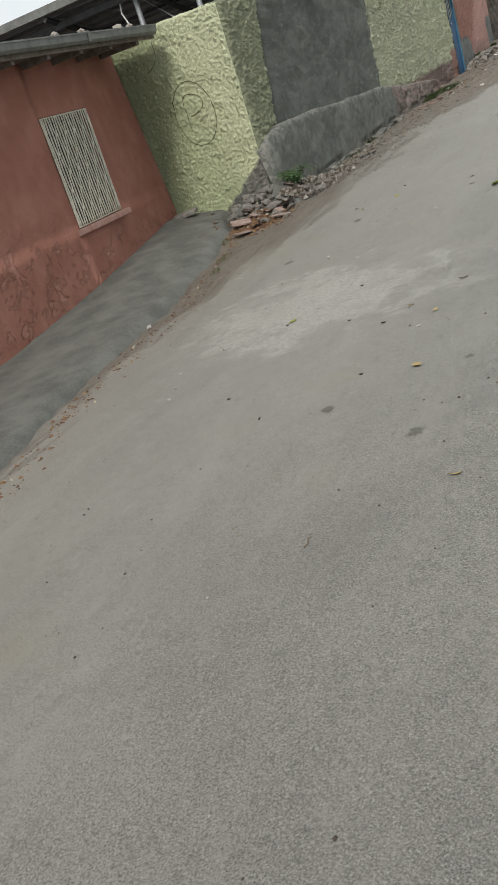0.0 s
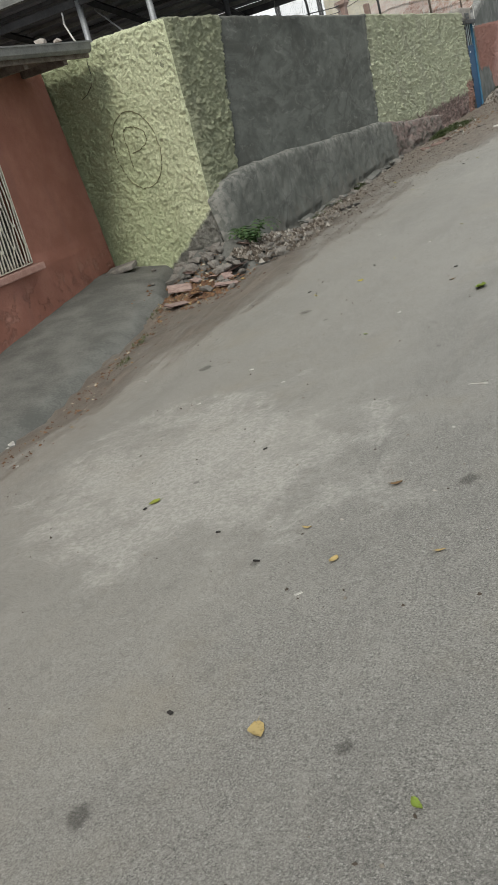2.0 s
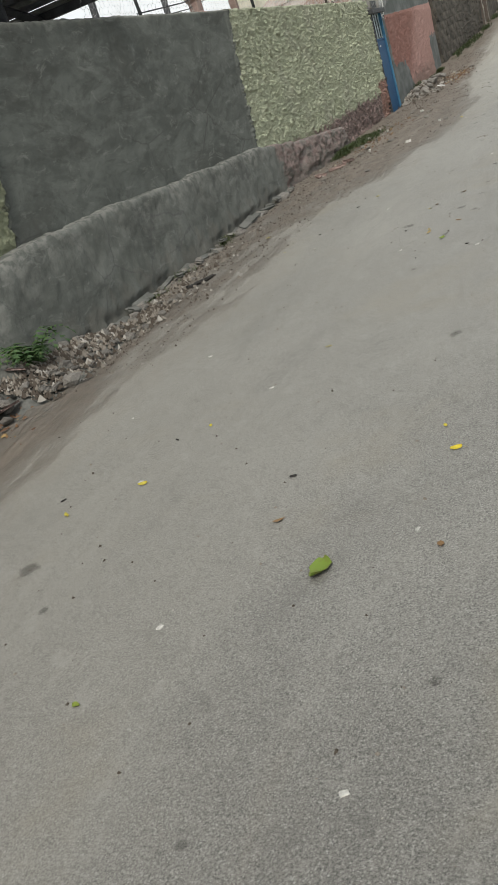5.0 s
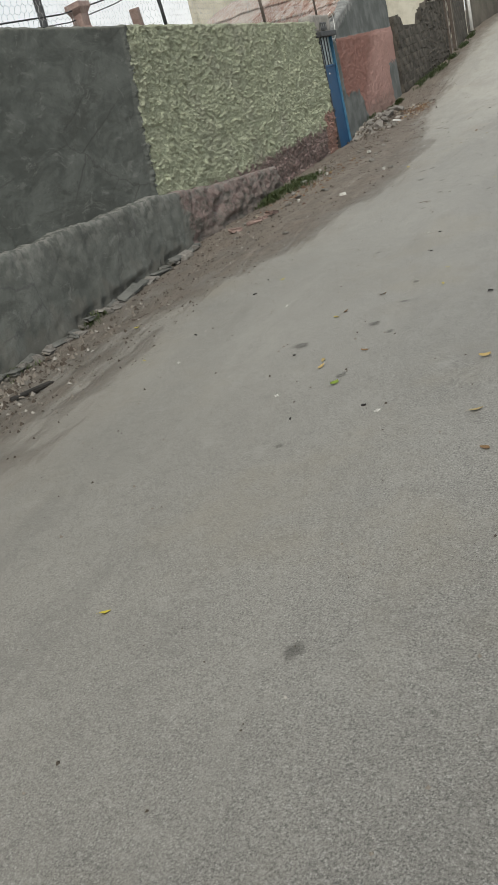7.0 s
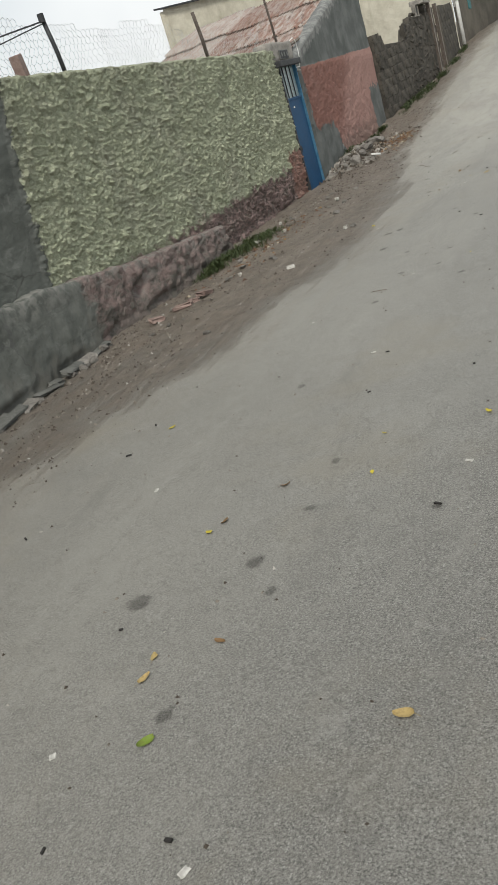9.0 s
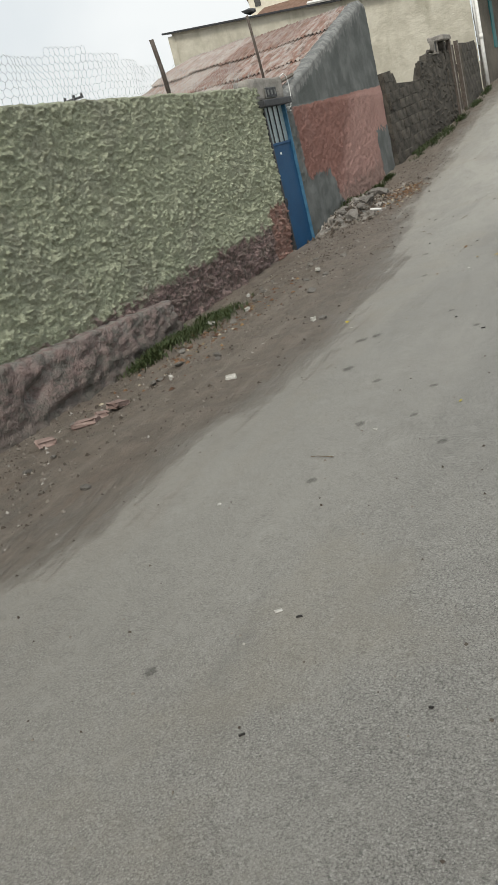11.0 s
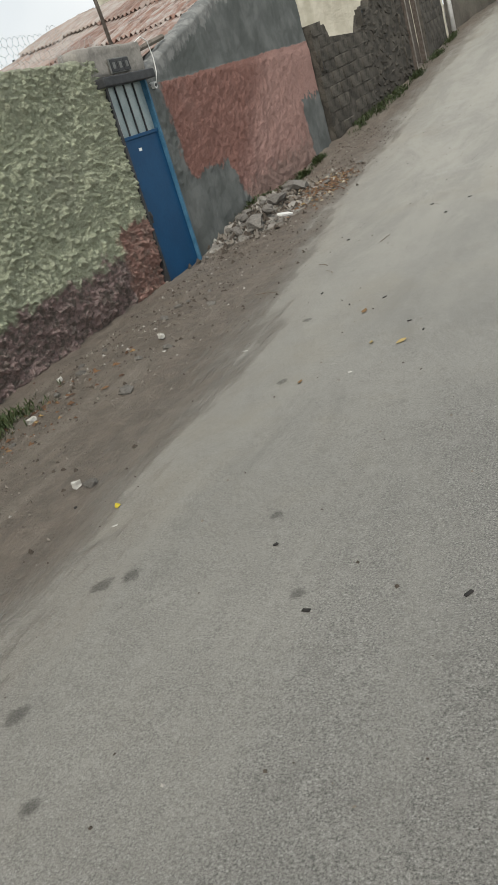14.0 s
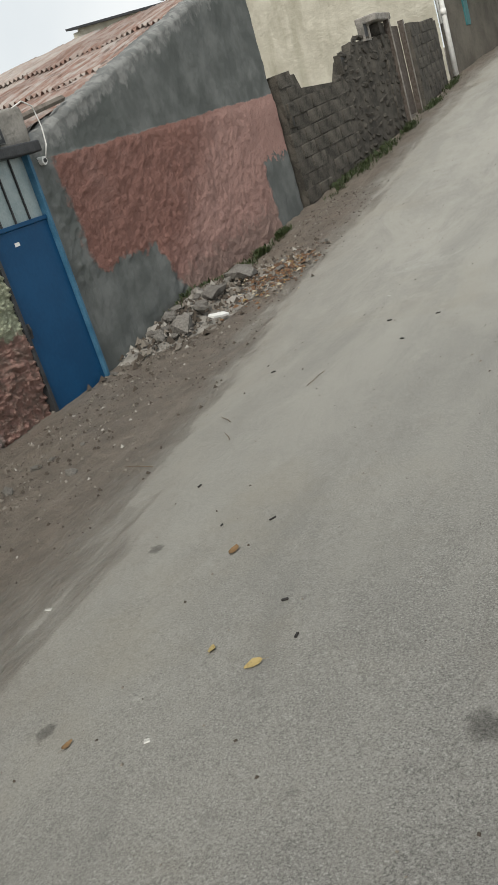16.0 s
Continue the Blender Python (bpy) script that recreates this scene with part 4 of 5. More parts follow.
def build_shed():
    t = thing("shed", "pink and grey plastered shed with a rusted lean-to roof", "shed", (-6, 30, 0.5))

    def bulge(u, z):
        y = 27.08 + u
        pink = 0.2 if z > 2.38 or (z < 1.3 and y < 28.7) or y > 31.8 else 1.0
        return 0.02 * rough((5, y, z), 1.3) + pink * (0.010 * rough((5, y, z), 5) + 0.024 * max(0, rough((5, y, z), 17))) + (0.012 if z < 2.38 else 0.0) - 0.04 * max(0, (u - 5.62) / 0.1)
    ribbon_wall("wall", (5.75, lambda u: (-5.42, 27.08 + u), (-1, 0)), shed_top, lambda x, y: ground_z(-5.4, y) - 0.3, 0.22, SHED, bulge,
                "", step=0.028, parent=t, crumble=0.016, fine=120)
    part("far_wall", boxed(-9.4, -5.63, 32.60, 32.82, 0.5, 3.78), RAW, t)
    # corrugated sheets, laid in overlapping rows up the slope
    slope = (3.86 - 2.55) / (32.75 - 27.3)
    for row in range(3):
        a0, a1 = 27.25 + row * 1.85, 27.25 + row * 1.85 + 2.05
        for q in range(5):
            x1 = -5.58 - q * 0.76
            x0 = x1 - 0.82
            rnd = random.Random(row * 10 + q)
            lift = 0.035 * row + 0.008 * (q % 2) + rnd.uniform(0, 0.02)
            end = a1 + rnd.uniform(-0.12, 0.12) if row == 2 else a1
            start = a0 + rnd.uniform(-0.06, 0.06)
            cols = np.linspace(x0, x1, 56)
            rows = np.linspace(start, end, 9)
            verts = []
            for x in cols:
                w = 0.024 * math.cos(2 * math.pi * x / 0.076)
                for y in rows:
                    sag = 0.03 * rough((x, y, 0), 0.8) + 0.02 * rough((x * 2, y, 4), 1.3)
                    verts.append((x, y, 2.60 + slope * (y - 27.25) + w + lift + sag))
            sh = under(new("roof_sheet", mesh_of("roof_sheet", verts, grid_faces(len(cols), len(rows)), RUST, True)), t)
            sh.modifiers.new("thick", "SOLIDIFY").thickness = 0.004
    for y in (27.5, 29.2, 30.9, 32.5):
        part("purlin", boxed(-9.3, -5.64, y - 0.04, y + 0.04, 2.46 + slope * (y - 27.25), 2.54 + slope * (y - 27.25)), WOOD, t)
    part("ridge_board", tube([(-5.6, 27.12, 2.70), (-5.52, 27.6, 2.78), (-5.5, 28.0, 2.84)], 0.03, 5), WOOD, t)


build_shed()


# ---- broken block wall beyond the shed ----
def line_x(y):
    return -5.36 + 0.66 * min(max((y - 32.85) / 3.85, 0), 1) + max(0, y - 36.7) * 0.012


def block_mesh(seed, length=0.39, height=0.185):
    rnd = random.Random(seed)
    bm = boxed(-0.09, 0.09, -length / 2, length / 2, -height / 2, height / 2, 0.012)
    for v in bm.verts:
        v.co += Vector((rnd.uniform(-0.008, 0.008), rnd.uniform(-0.006, 0.006), rnd.uniform(-0.006, 0.006)))
    me = bpy.data.meshes.new("block")
    bm.to_mesh(me)
    bm.free()
    me.materials.append(BLOCK)
    return me


def build_block_wall():
    meshes = [block_mesh(i) for i in range(5)]
    wall = thing("block_wall", "broken grey concrete block wall with a stepped top", "wall", (-5.0, 35, 1.2), kind="structure")
    far = thing("block_wall", "pale concrete block wall stub beside the gateway", "wall", (-4.65, 39.5, 1.7), kind="structure")

    def top(y):
        return float(np.interp(y, [32.85, 33.4, 33.42, 34.75, 34.77, 35.2, 35.22, 36.8], [2.70, 2.70, 2.50, 2.45, 2.74, 2.74, 2.95, 2.90]))
    # mortar core behind the joints
    for a, b, ob, tf in ((32.86, 36.75, wall, top), (38.2, 40.5, far, lambda y: 3.12)):
        ys = np.arange(a, b, 0.1)
        verts = []
        for y in ys:
            x, zb, zt = line_x(y), ground_z(-5, y) - 0.3, tf(y) - 0.05
            verts += [(x - 0.004, y, zb), (x - 0.004, y, zt), (x - 0.15, y, zt), (x - 0.15, y, zb)]
        n = 4
        faces = grid_faces(len(ys), n) + [(0, 1, 2, 3), tuple(range((len(ys) - 1) * n, len(ys) * n))[::-1]]
        under(new("mortar", mesh_of("mortar", verts, faces, BLOCK)), ob)
    rnd = random.Random(5)
    for ob, a, b, tf in ((wall, 32.86, 36.75, top), (far, 38.2, 40.5, lambda y: 3.14)):
        for r in range(14):
            y = a + (0.2 if r % 2 else 0.0) + 0.2
            while y < b - 0.1:
                z = 0.62 + r * 0.197 + 0.11 * (y - 32.86) * (0.55 if ob is wall else 0.55)
                if ground_z(-5, y) - 0.12 < z < tf(y) - 0.08 and rnd.random() > 0.12 and (ob is far or y < 34.7):
                    o = new("block", meshes[rnd.randrange(5)])
                    tilt_x = math.degrees(math.atan(0.06))
                    yaw = -math.degrees(math.atan((line_x(y + .2) - line_x(y - .2)) / .4))
                    o.matrix_basis = pose(line_x(y) - 0.085 + rnd.uniform(-0.006, 0.008), y, z, tilt_x + rnd.uniform(-1.2, 1.2), 0, yaw + rnd.uniform(-1.5, 1.5))
                    under(o, ob)
                y += 0.40
    # uneven rubble masonry between the blocks and the gate
    rubble = []
    for q in range(8):
        bm = rock(1.0, 300 + q, 1.0)
        me = bpy.data.meshes.new("stone")
        bm.to_mesh(me)
        bm.free()
        me.materials.append(BLOCK)
        rubble.append(me)
    y = 34.75
    while y < 36.7:
        z = ground_z(-5, y) + 0.02
        while z < top(y) - 0.02:
            h = rnd.uniform(0.07, 0.13)
            o = new("stone", rubble[rnd.randrange(8)])
            o.matrix_basis = pose(line_x(y) - 0.05, y + rnd.uniform(-0.05, 0.05), z + h * 0.6, rnd.uniform(-20, 20), rnd.uniform(-12, 12), rnd.uniform(-10, 10)) @ Matrix.Diagonal((0.075, rnd.uniform(0.09, 0.15), h * 0.72, 1))
            under(o, wall)
            z += h * 1.25
        y += 0.19
    # hollow blocks, seen end on
    for y, z, s in ((33.1, 2.13, 0.2), (34.9, 2.62, 0.18), (35.9, 3.02, 0.18)):
        bm = bmesh.new()
        x = line_x(y) + 0.006
        for a0, a1, b0, b1 in ((-s, s, s * .62, s * .8), (-s, s, -s * .8, -s * .62), (-s, -s * .78, -s * .62, s * .62), (s * .78, s, -s * .62, s * .62)):
            box(bm, x - 0.1, x + 0.008, y + a0, y + a1, z + b0, z + b1, 0.006)
        part("hollow_block", bm, STONE if y > 35.5 else BLOCK, wall, "hollow concrete block with an open cell")
        # dark filler box gives the open cell its shade by colour
        part("cell", boxed(x - 0.09, x - 0.02, y - s * .78, y + s * .78, z - s * .62, z + s * .62), DARK, wall)
    # gate pier with its cap and two steel posts
    pier = thing("gate_pier", "block gate pier with a cement cap and rusty posts", "gate pier", (-4.85, 36.5, 1.4))
    for q in range(9):
        o = new("block", meshes[q % 5])
        o.matrix_basis = pose(-4.84 + 0.01 * (q % 2), 36.55, 1.45 + q * 0.197, 0, 0, 2 * (q % 3))
        under(o, pier)
    part("cap", boxed(-5.02, -4.66, 36.0, 36.95, 3.14, 3.25, 0.02), STONE, pier, "pale cement cap")
    for y, z0, z1 in ((36.78, 1.4, 3.24), (37.74, 1.5, 3.12)):
        part("post", boxed(-4.76, -4.66, y - 0.04, y + 0.04, z0, z1, 0.008), RUSTROD, pier, "rusty square steel gate post")
        part("post_edge", boxed(-4.665, -4.645, y - 0.045, y - 0.02, z0, z1, 0.004), STONE, pier)
    part("gate_leaf", boxed(-4.80, -4.77, 36.82, 37.70, 1.55, 3.05, 0.004), RUSTROD, pier, "rusted sheet gate leaf")


build_block_wall()


# ---- cream building, brown street wall, far house ----
def build_cream_building():
    t = thing("cream_building", "cream rendered building with a thin sloping roof edge", "building", (-10, 44, 1))
    A, B = Vector((-15.3, 44.5, 6.28)), Vector((-4.72, 41.0, 4.75))
    n = 60
    m = 30
    verts = []
    d = (B - A).normalized()
    out = Vector((-d.y, d.x, 0)).normalized() * -1
    for i in range(n + 1):
        p = A.lerp(B, i / n)
        for j in range(m + 1):
            z = 0.8 + (p.z - 0.8) * j / m
            v = Vector((p.x, p.y, z)) + out * 0.03 * rough((p.x, p.y, z), 0.9)
            verts.append(v)
    under(new("wall", mesh_of("wall", verts, grid_faces(n + 1, m + 1), YELLOW, True)), t)
    bm = bmesh.new()
    a0, a1 = A + out * 0.18 - d * 0.3, B + out * 0.18 + d * 0.1
    back = -out * 6
    vs = [a0, a1, a1 + back, a0 + back]
    lo = [bm.verts.new(v) for v in vs]
    hi = [bm.verts.new(v + Vector((0, 0, 0.06))) for v in vs]
    bm.faces.new(lo[::-1]), bm.faces.new(hi)
    for q in range(4):
        bm.faces.new((lo[q], lo[(q + 1) % 4], hi[(q + 1) % 4], hi[q]))
    roof = part("roof", bm, DARK, t, "thin dark roof slab")
    part("roof_flashing", tube([a0.lerp(a1, .55) + Vector((0, 0, 0.1)), a1 + Vector((0, 0, 0.1))], 0.05, 5), WHITE, roof, "white roof flashing")
    part("roof_lump", rock(0.3, 3, 0.4), DARK, roof).matrix_basis = Matrix.Translation(a0.lerp(a1, 0.34) + Vector((0, 0, 0.2)) - out * 0.2)
    part("side_wall", boxed(-15.45, -15.2, 44.45, 51, 0.8, 6.2), YELLOW, t)
    # brown street face with a teal shutter and the downpipe at the corner
    verts = []
    for y in np.arange(41.0, 62, 0.4):
        x = -4.70 + 0.02 * (y - 41) + (0.012 * (y - 41) ** 2 if y > 41 else 0)
        for j in range(16):
            z = 1.2 + j * 0.36
            verts.append((x + 0.02 * rough((x, y, z), 1.2), y, z))
    k = len(np.arange(41.0, 62, 0.4))
    b = under(new("street_face", mesh_of("street_face", verts, grid_faces(k, 16), BROWNWALL, True)), t)
    tagged(b, "dark brown rendered street face")
    part("shutter", boxed(-4.60, -4.55, 43.3, 44.1, 2.9, 4.2, 0.01), TEAL, t, "teal painted window shutter")
    dp = thing("downpipe", "white plastic downpipe at the building corner", "pipe", (-4.60, 41.1, 1.9))
    part("pipe", tube([(-4.60, 41.1, 1.93), (-4.60, 41.1, 3.2), (-4.60, 41.1, 5.0)], 0.055, 10), WHITE, dp, smooth=True)
    part("thin_pipe", tube([(-4.66, 40.98, 3.0), (-4.66, 40.98, 5.0)], 0.025, 8), WHITE, dp, smooth=True)
    part("pipe_collar", tube([(-4.60, 41.1, 3.15), (-4.60, 41.1, 3.27)], 0.066, 10), WHITE, dp, smooth=True)


build_cream_building()


def build_far_house():
    t = thing("far_house", "distant pale house with a brown roof above the roofs", "house", (-40, 125, 3))
    m = pose(-39.0, 122, 4.6, 0, 0, 18)

    def bx(name, mat, parent, *a, label=""):
        ob = part(name, boxed(*a), mat, None, label)
        ob.matrix_basis = m
        return under(ob, parent)
    w = bx("wall", PALEHOUSE, t, -2.6, 2.6, -3, 3, -5, 13.4)
    bx("lower_wall", PALEHOUSE, t, -2.6, 8.2, -3.5, 3, -5, 11.0)
    bm = bmesh.new()
    pts = [(-2.9, -3.3, 13.3), (2.9, -3.3, 13.3), (2.9, 3.3, 13.3), (-2.9, 3.3, 13.3), (0, -3.3, 14.1), (0, 3.3, 14.1)]
    v = [bm.verts.new(p) for p in pts]
    for f in ((0, 1, 4), (2, 3, 5), (1, 2, 5, 4), (3, 0, 4, 5), (0, 3, 2, 1)):
        bm.faces.new([v[i] for i in f])
    ob = part("roof", bm, ROOFTILE, None)
    ob.matrix_basis = m
    under(ob, t)
    bm = bmesh.new()
    v = [bm.verts.new(p) for p in [(-3.8, -5.6, 9.9), (9.0, -5.6, 9.9), (8.2, -3.0, 11.7), (-1.0, -3.0, 11.7)]]
    bm.faces.new(v)
    ob = part("lower_roof", bm, ROOFTILE, None)
    ob.matrix_basis = m
    under(ob, t)
    ob.modifiers.new("thick", "SOLIDIFY").thickness = 0.2
    for x in (-1.6, 1.5):
        bx("window", BLACKGLASS, t, x - 0.35, x + 0.35, -3.06, -2.98, 12.0, 12.8)
    p = thing("utility_pole", "distant utility pole with a short crossarm", "pole", (-36.2, 70, 3))
    part("mast", tube([(-36.2, 70, 2.5), (-36.15, 70, 8.3)], 0.11, 6), DARK, p)
    part("crossarm", boxed(-37.0, -35.4, 69.95, 70.05, 7.95, 8.1), DARK, p)
    for x in (-36.9, -36.2, -35.5):
        part("insulator", boxed(x - 0.06, x + 0.06, 69.94, 70.06, 8.1, 8.3), DARK, p)


build_far_house()


# ---- canopy behind the wall ----
def build_canopy():
    t = thing("canopy", "dark sheet metal canopy on steel posts behind the wall", "canopy", (-8, 14, 0.3))
    x0, x1, ya, yb, za, zb = -15.0, -5.25, 12.70, 15.55, 3.70, 3.08

    def roof_z(y):
        return za + (zb - za) * (y - ya) / (yb - ya)
    n = 17
    prof = []
    for i in range(n):
        y = ya + (yb - ya) * i / n
        p = (yb - ya) / n
        prof += [(y, 0.0), (y + p * 0.55, 0.0), (y + p * 0.68, 0.04), (y + p * 0.87, 0.04)]
    verts = [(x, y, roof_z(y) + 0.075 + h) for x in np.linspace(x0, x1, 6) for y, h in prof]
    sh = under(new("roof_sheet", mesh_of("roof_sheet", verts, grid_faces(6, len(prof)), CANOPY)), t)
    sh.modifiers.new("thick", "SOLIDIFY").thickness = 0.004
    for q in range(10):
        y = ya + 0.05 + (yb - ya - 0.1) * q / 9
        z = roof_z(y)
        part("purlin", boxed(x0, x1, y - 0.018, y + 0.018, z + 0.025, z + 0.072), DARK if q in (1, 5) else GUTTER, t)
    part("edge_beam", boxed(x0, x1 + 0.1, yb - 0.03, yb + 0.03, zb - 0.05, zb + 0.09, 0.006), DARK, t)
    part("edge_trim", boxed(x0, x1, ya - 0.05, ya - 0.02, za + 0.02, za + 0.14), GUTTER, t)
    for x in (-6.11, -7.12, -8.6, -10.2, -12.0):
        m = tube([(x, ya, za - 0.03), (x, yb, zb - 0.03)], 0.05, 4)
        part("rafter", m, DARK, t)
    for x, y, top in ((-7.12, 13.0, 3.58), (-6.11, 13.0, 3.58), (-5.82, 14.47, 3.28), (-5.82, 16.16, 3.62), (-5.82, 17.95, 3.62)):
        part("post", tube([(x, y, 0.2), (x, y, top)], 0.042, 8), STEEL if y < 14 else DARK, t, smooth=True)
    part("header", boxed(-10.0, -6.05, 12.97, 13.03, 3.50, 3.60, 0.006), DARK, t)
    part("brace", tube([(-6.55, 13.05, 3.0), (-7.3, 13.6, 3.5)], 0.012, 6), STEEL, t)
    part("hanging_wire", tube([(-7.28, 13.0, 3.02), (-7.36, 13.0, 3.2), (-7.42, 13.0, 3.36), (-7.40, 13.0, 3.5)], 0.012, 6), WHITE, t, smooth=True)


build_canopy()


# ---- wire fence on top of the wall ----
def build_fence():
    t = thing("wire_fence", "sagging hexagonal chicken wire on steel posts", "fence", (-5.52, 20, 2.8))
    for y, z0, z1, r, mat in ((20.18, 2.72, 3.33, 0.023, DARK), (23.86, 2.66, 3.34, 0.026, RUSTROD), (26.84, 2.62, 3.66, 0.02, RUSTROD), (16.6, 2.75, 3.3, 0.02, DARK)):
        part("post", tube([(-5.52, y + 0.03, z0), (-5.52, y, (z0 + z1) / 2), (-5.53, y - 0.05, z1)], r, 8), mat, t, smooth=True)
    part("post_cap", tube([(-5.53, 20.12, 3.29), (-5.53, 20.12, 3.37)], 0.034, 8), DARK, t)

    def top(y):
        return float(np.interp(y, [15.5, 18, 20.1, 21.0, 22.2, 23.8, 25.0, 26.0, 26.8], [3.45, 3.40, 3.30, 3.22, 3.27, 3.05, 2.98, 3.05, 2.86])) + 0.03 * rough((0, y, 0), 1.5)
    # hexagon cells, as one wire mesh
    a = 0.045
    hx, hz = a * math.sqrt(3), a * 1.5
    seen, edges, verts, index = set(), [], [], {}

    def vid(y, z):
        key = (round(y, 3), round(z, 3))
        if key not in index:
            index[key] = len(verts)
            bend = 0.06 * rough((0, y, z), 0.9) + 0.03 * rough((0, y, z), 3)
            verts.append(Vector((-5.54 + bend, y + 0.012 * rough((1, y, z), 4), z + 0.012 * rough((2, y, z), 4))))
        return index[key]
    for r in range(14):
        for q in range(int(11.3 / hx)):
            cy = 15.5 + q * hx + (hx / 2 if r % 2 else 0)
            cz = 2.76 + r * hz
            if cz + a > top(cy) + 0.03 or cy > 26.75:
                continue
            ring = [vid(cy + a * math.sin(i * math.pi / 3), cz + a * math.cos(i * math.pi / 3)) for i in range(6)]
            for i in range(6):
                e = tuple(sorted((ring[i], ring[(i + 1) % 6])))
                if e not in seen:
                    seen.add(e)
                    edges.append(e)
    mv, mf = [], []
    r = 0.0019
    for i, j in edges:
        p, q = verts[i], verts[j]
        d = (q - p).normalized()
        s = d.cross(Vector((1, 0, 0))).normalized() * r
        x = Vector((r, 0, 0))
        b = len(mv)
        mv += [p + s, p - s * .5 + x, p - s * .5 - x, q + s, q - s * .5 + x, q - s * .5 - x]
        mf += [(b, b + 1, b + 4, b + 3), (b + 1, b + 2, b + 5, b + 4), (b + 2, b, b + 3, b + 5)]
    tagged(under(new("wire_mesh", mesh_of("wire_mesh", mv, mf, WIRE)), t), "hexagonal wire netting", kind="stuff")
    part("strand", tube([(-5.53, 20.12, 3.3), (-5.54, 18.9, 3.12), (-5.55, 17.9, 2.98), (-5.55, 16.6, 2.9)], 0.008, 5), DARK, t, smooth=True)
    part("strand", tube([(-5.53, 20.12, 3.28), (-5.54, 19.0, 3.06), (-5.55, 18.0, 2.90), (-5.55, 17.0, 2.84)], 0.006, 5), DARK, t, smooth=True)
    # a broken pier stub and a leaning brick on the wall
    bm = bmesh.new()
    last = None
    for z, hw in ((2.74, 0.10), (2.80, 0.11), (2.84, 0.075), (2.96, 0.075), (3.02, 0.115), (3.07, 0.11)):
        ring = [bm.verts.new((-5.53 + sx * hw * 0.8 + 0.008 * rough((sx, z, 0), 9), 18.2 + sy * hw + 0.008 * rough((sy, z, 3), 9), z + 0.01 * sx)) for sx, sy in ((-1, -1), (1, -1), (1, 1), (-1, 1))]
        if last:
            for q in range(4):
                bm.faces.new((last[q], last[(q + 1) % 4], ring[(q + 1) % 4], ring[q]))
        last = ring
    bm.faces.new(last)
    tagged(part("pier_stub", bm, BRICK, None), "waisted reddish concrete pier stub on top of the wall", "masonry")
    br = tagged(part("brick", boxed(-0.05, 0.05, -0.05, 0.05, 0, 0.24, 0.008), BRICK, None), "leaning hollow brick standing on the wall", "brick")
    br.matrix_basis = pose(-5.52, 19.47, 2.775, 9, 0, 8)
    # overhead cables, fixed to the canopy's upper edge
    for k in range(2):
        a, b = ((Vector((-7.96, 12.68, 3.84)), Vector((-16.7, 30, 8.51))), (Vector((-7.38, 12.68, 3.84)), Vector((-16.61, 30, 7.94))))[k]
        pts = [a.lerp(b, f) - Vector((0, 0, 0.6 * f * (1 - f))) for f in np.linspace(0, 1, 12)]
        tagged(part("overhead_cable", tube(pts, 0.01, 5), DARK, None, smooth=True), "thin overhead cable tied to the canopy edge", "cable")


build_fence()


# ---- rubble, plants and litter ----
def top_z(x, y):
    """What a loose thing lies on."""
    if y < 11.9 and x < kerb_x(y) - 0.06:
        return max(slab_z(x, y), surface_z(x, y))
    return surface_z(x, y)


def heap_a(x, y):
    """Height of the rubble heap at the wall corner."""
    h = 0.24 * math.exp(-(((x + 5.5) / 0.45) ** 2 + ((y - 11.85) / 0.55) ** 2))
    h += 0.13 * math.exp(-(((x + 5.12) / 0.30) ** 2)) * min(max((13.6 - y) / 0.8, 0), 1) * min(max((y - 11.6) / 0.4, 0), 1)
    return h


def heap_b(x, y):
    """Height of the rubble heap before the shed."""
    return 0.18 * math.exp(-(((x + 5.05 - 0.25 * (y - 28.6)) / 0.45) ** 2 + ((y - 28.6) / 0.95) ** 2))


def build_heaps():
    for nm, fn, x0, x1, y0, y1, lab in (("rubble_heap", heap_a, -6.4, -4.5, 10.9, 14.3, "low heap of grey mortar rubble at the wall corner"),
                                        ("rubble_heap", heap_b, -5.6, -3.7, 26.9, 30.6, "heap of broken cement and dust before the shed")):
        xs, ys = np.arange(x0, x1, 0.045), np.arange(y0, y1, 0.045)
        verts = []
        for x in xs:
            for y in ys:
                h = fn(x, y)
                z = top_z(x, y) - 0.03 + h * (1 + 0.8 * rough((x, y, 2), 3)) + (0.03 * rough((x, y, 9), 9) if h > 0.03 else 0)
                verts.append((x, y, z))
        ob = new(nm, mesh_of(nm, verts, grid_faces(len(xs), len(ys)), RAW if fn is heap_b else SLAB, True))
        tagged(ob, lab, "rubble", kind="stuff")


build_heaps()
STONES = []
for q in range(14):
    bm = rock(1.0, 100 + q, 0.62)
    me = bpy.data.meshes.new("stone")
    bm.to_mesh(me)
    bm.free()
    me.materials.append(STONE)
    STONES.append(me)


def stone(x, y, size, rnd, label, group, mesh=None, lift=0.0, mat_turn=25):
    o = new("stone", mesh or STONES[rnd.randrange(14)])
    h = heap_a(x, y) if y < 20 else heap_b(x, y)
    o.matrix_basis = pose(x, y, top_z(x, y) + h + size * 0.22 + lift, rnd.uniform(-mat_turn, mat_turn), rnd.uniform(-mat_turn, mat_turn), rnd.uniform(0, 360)) @ Matrix.Diagonal((size, size, size, 1))
    return tagged(o, label, "stone", group)


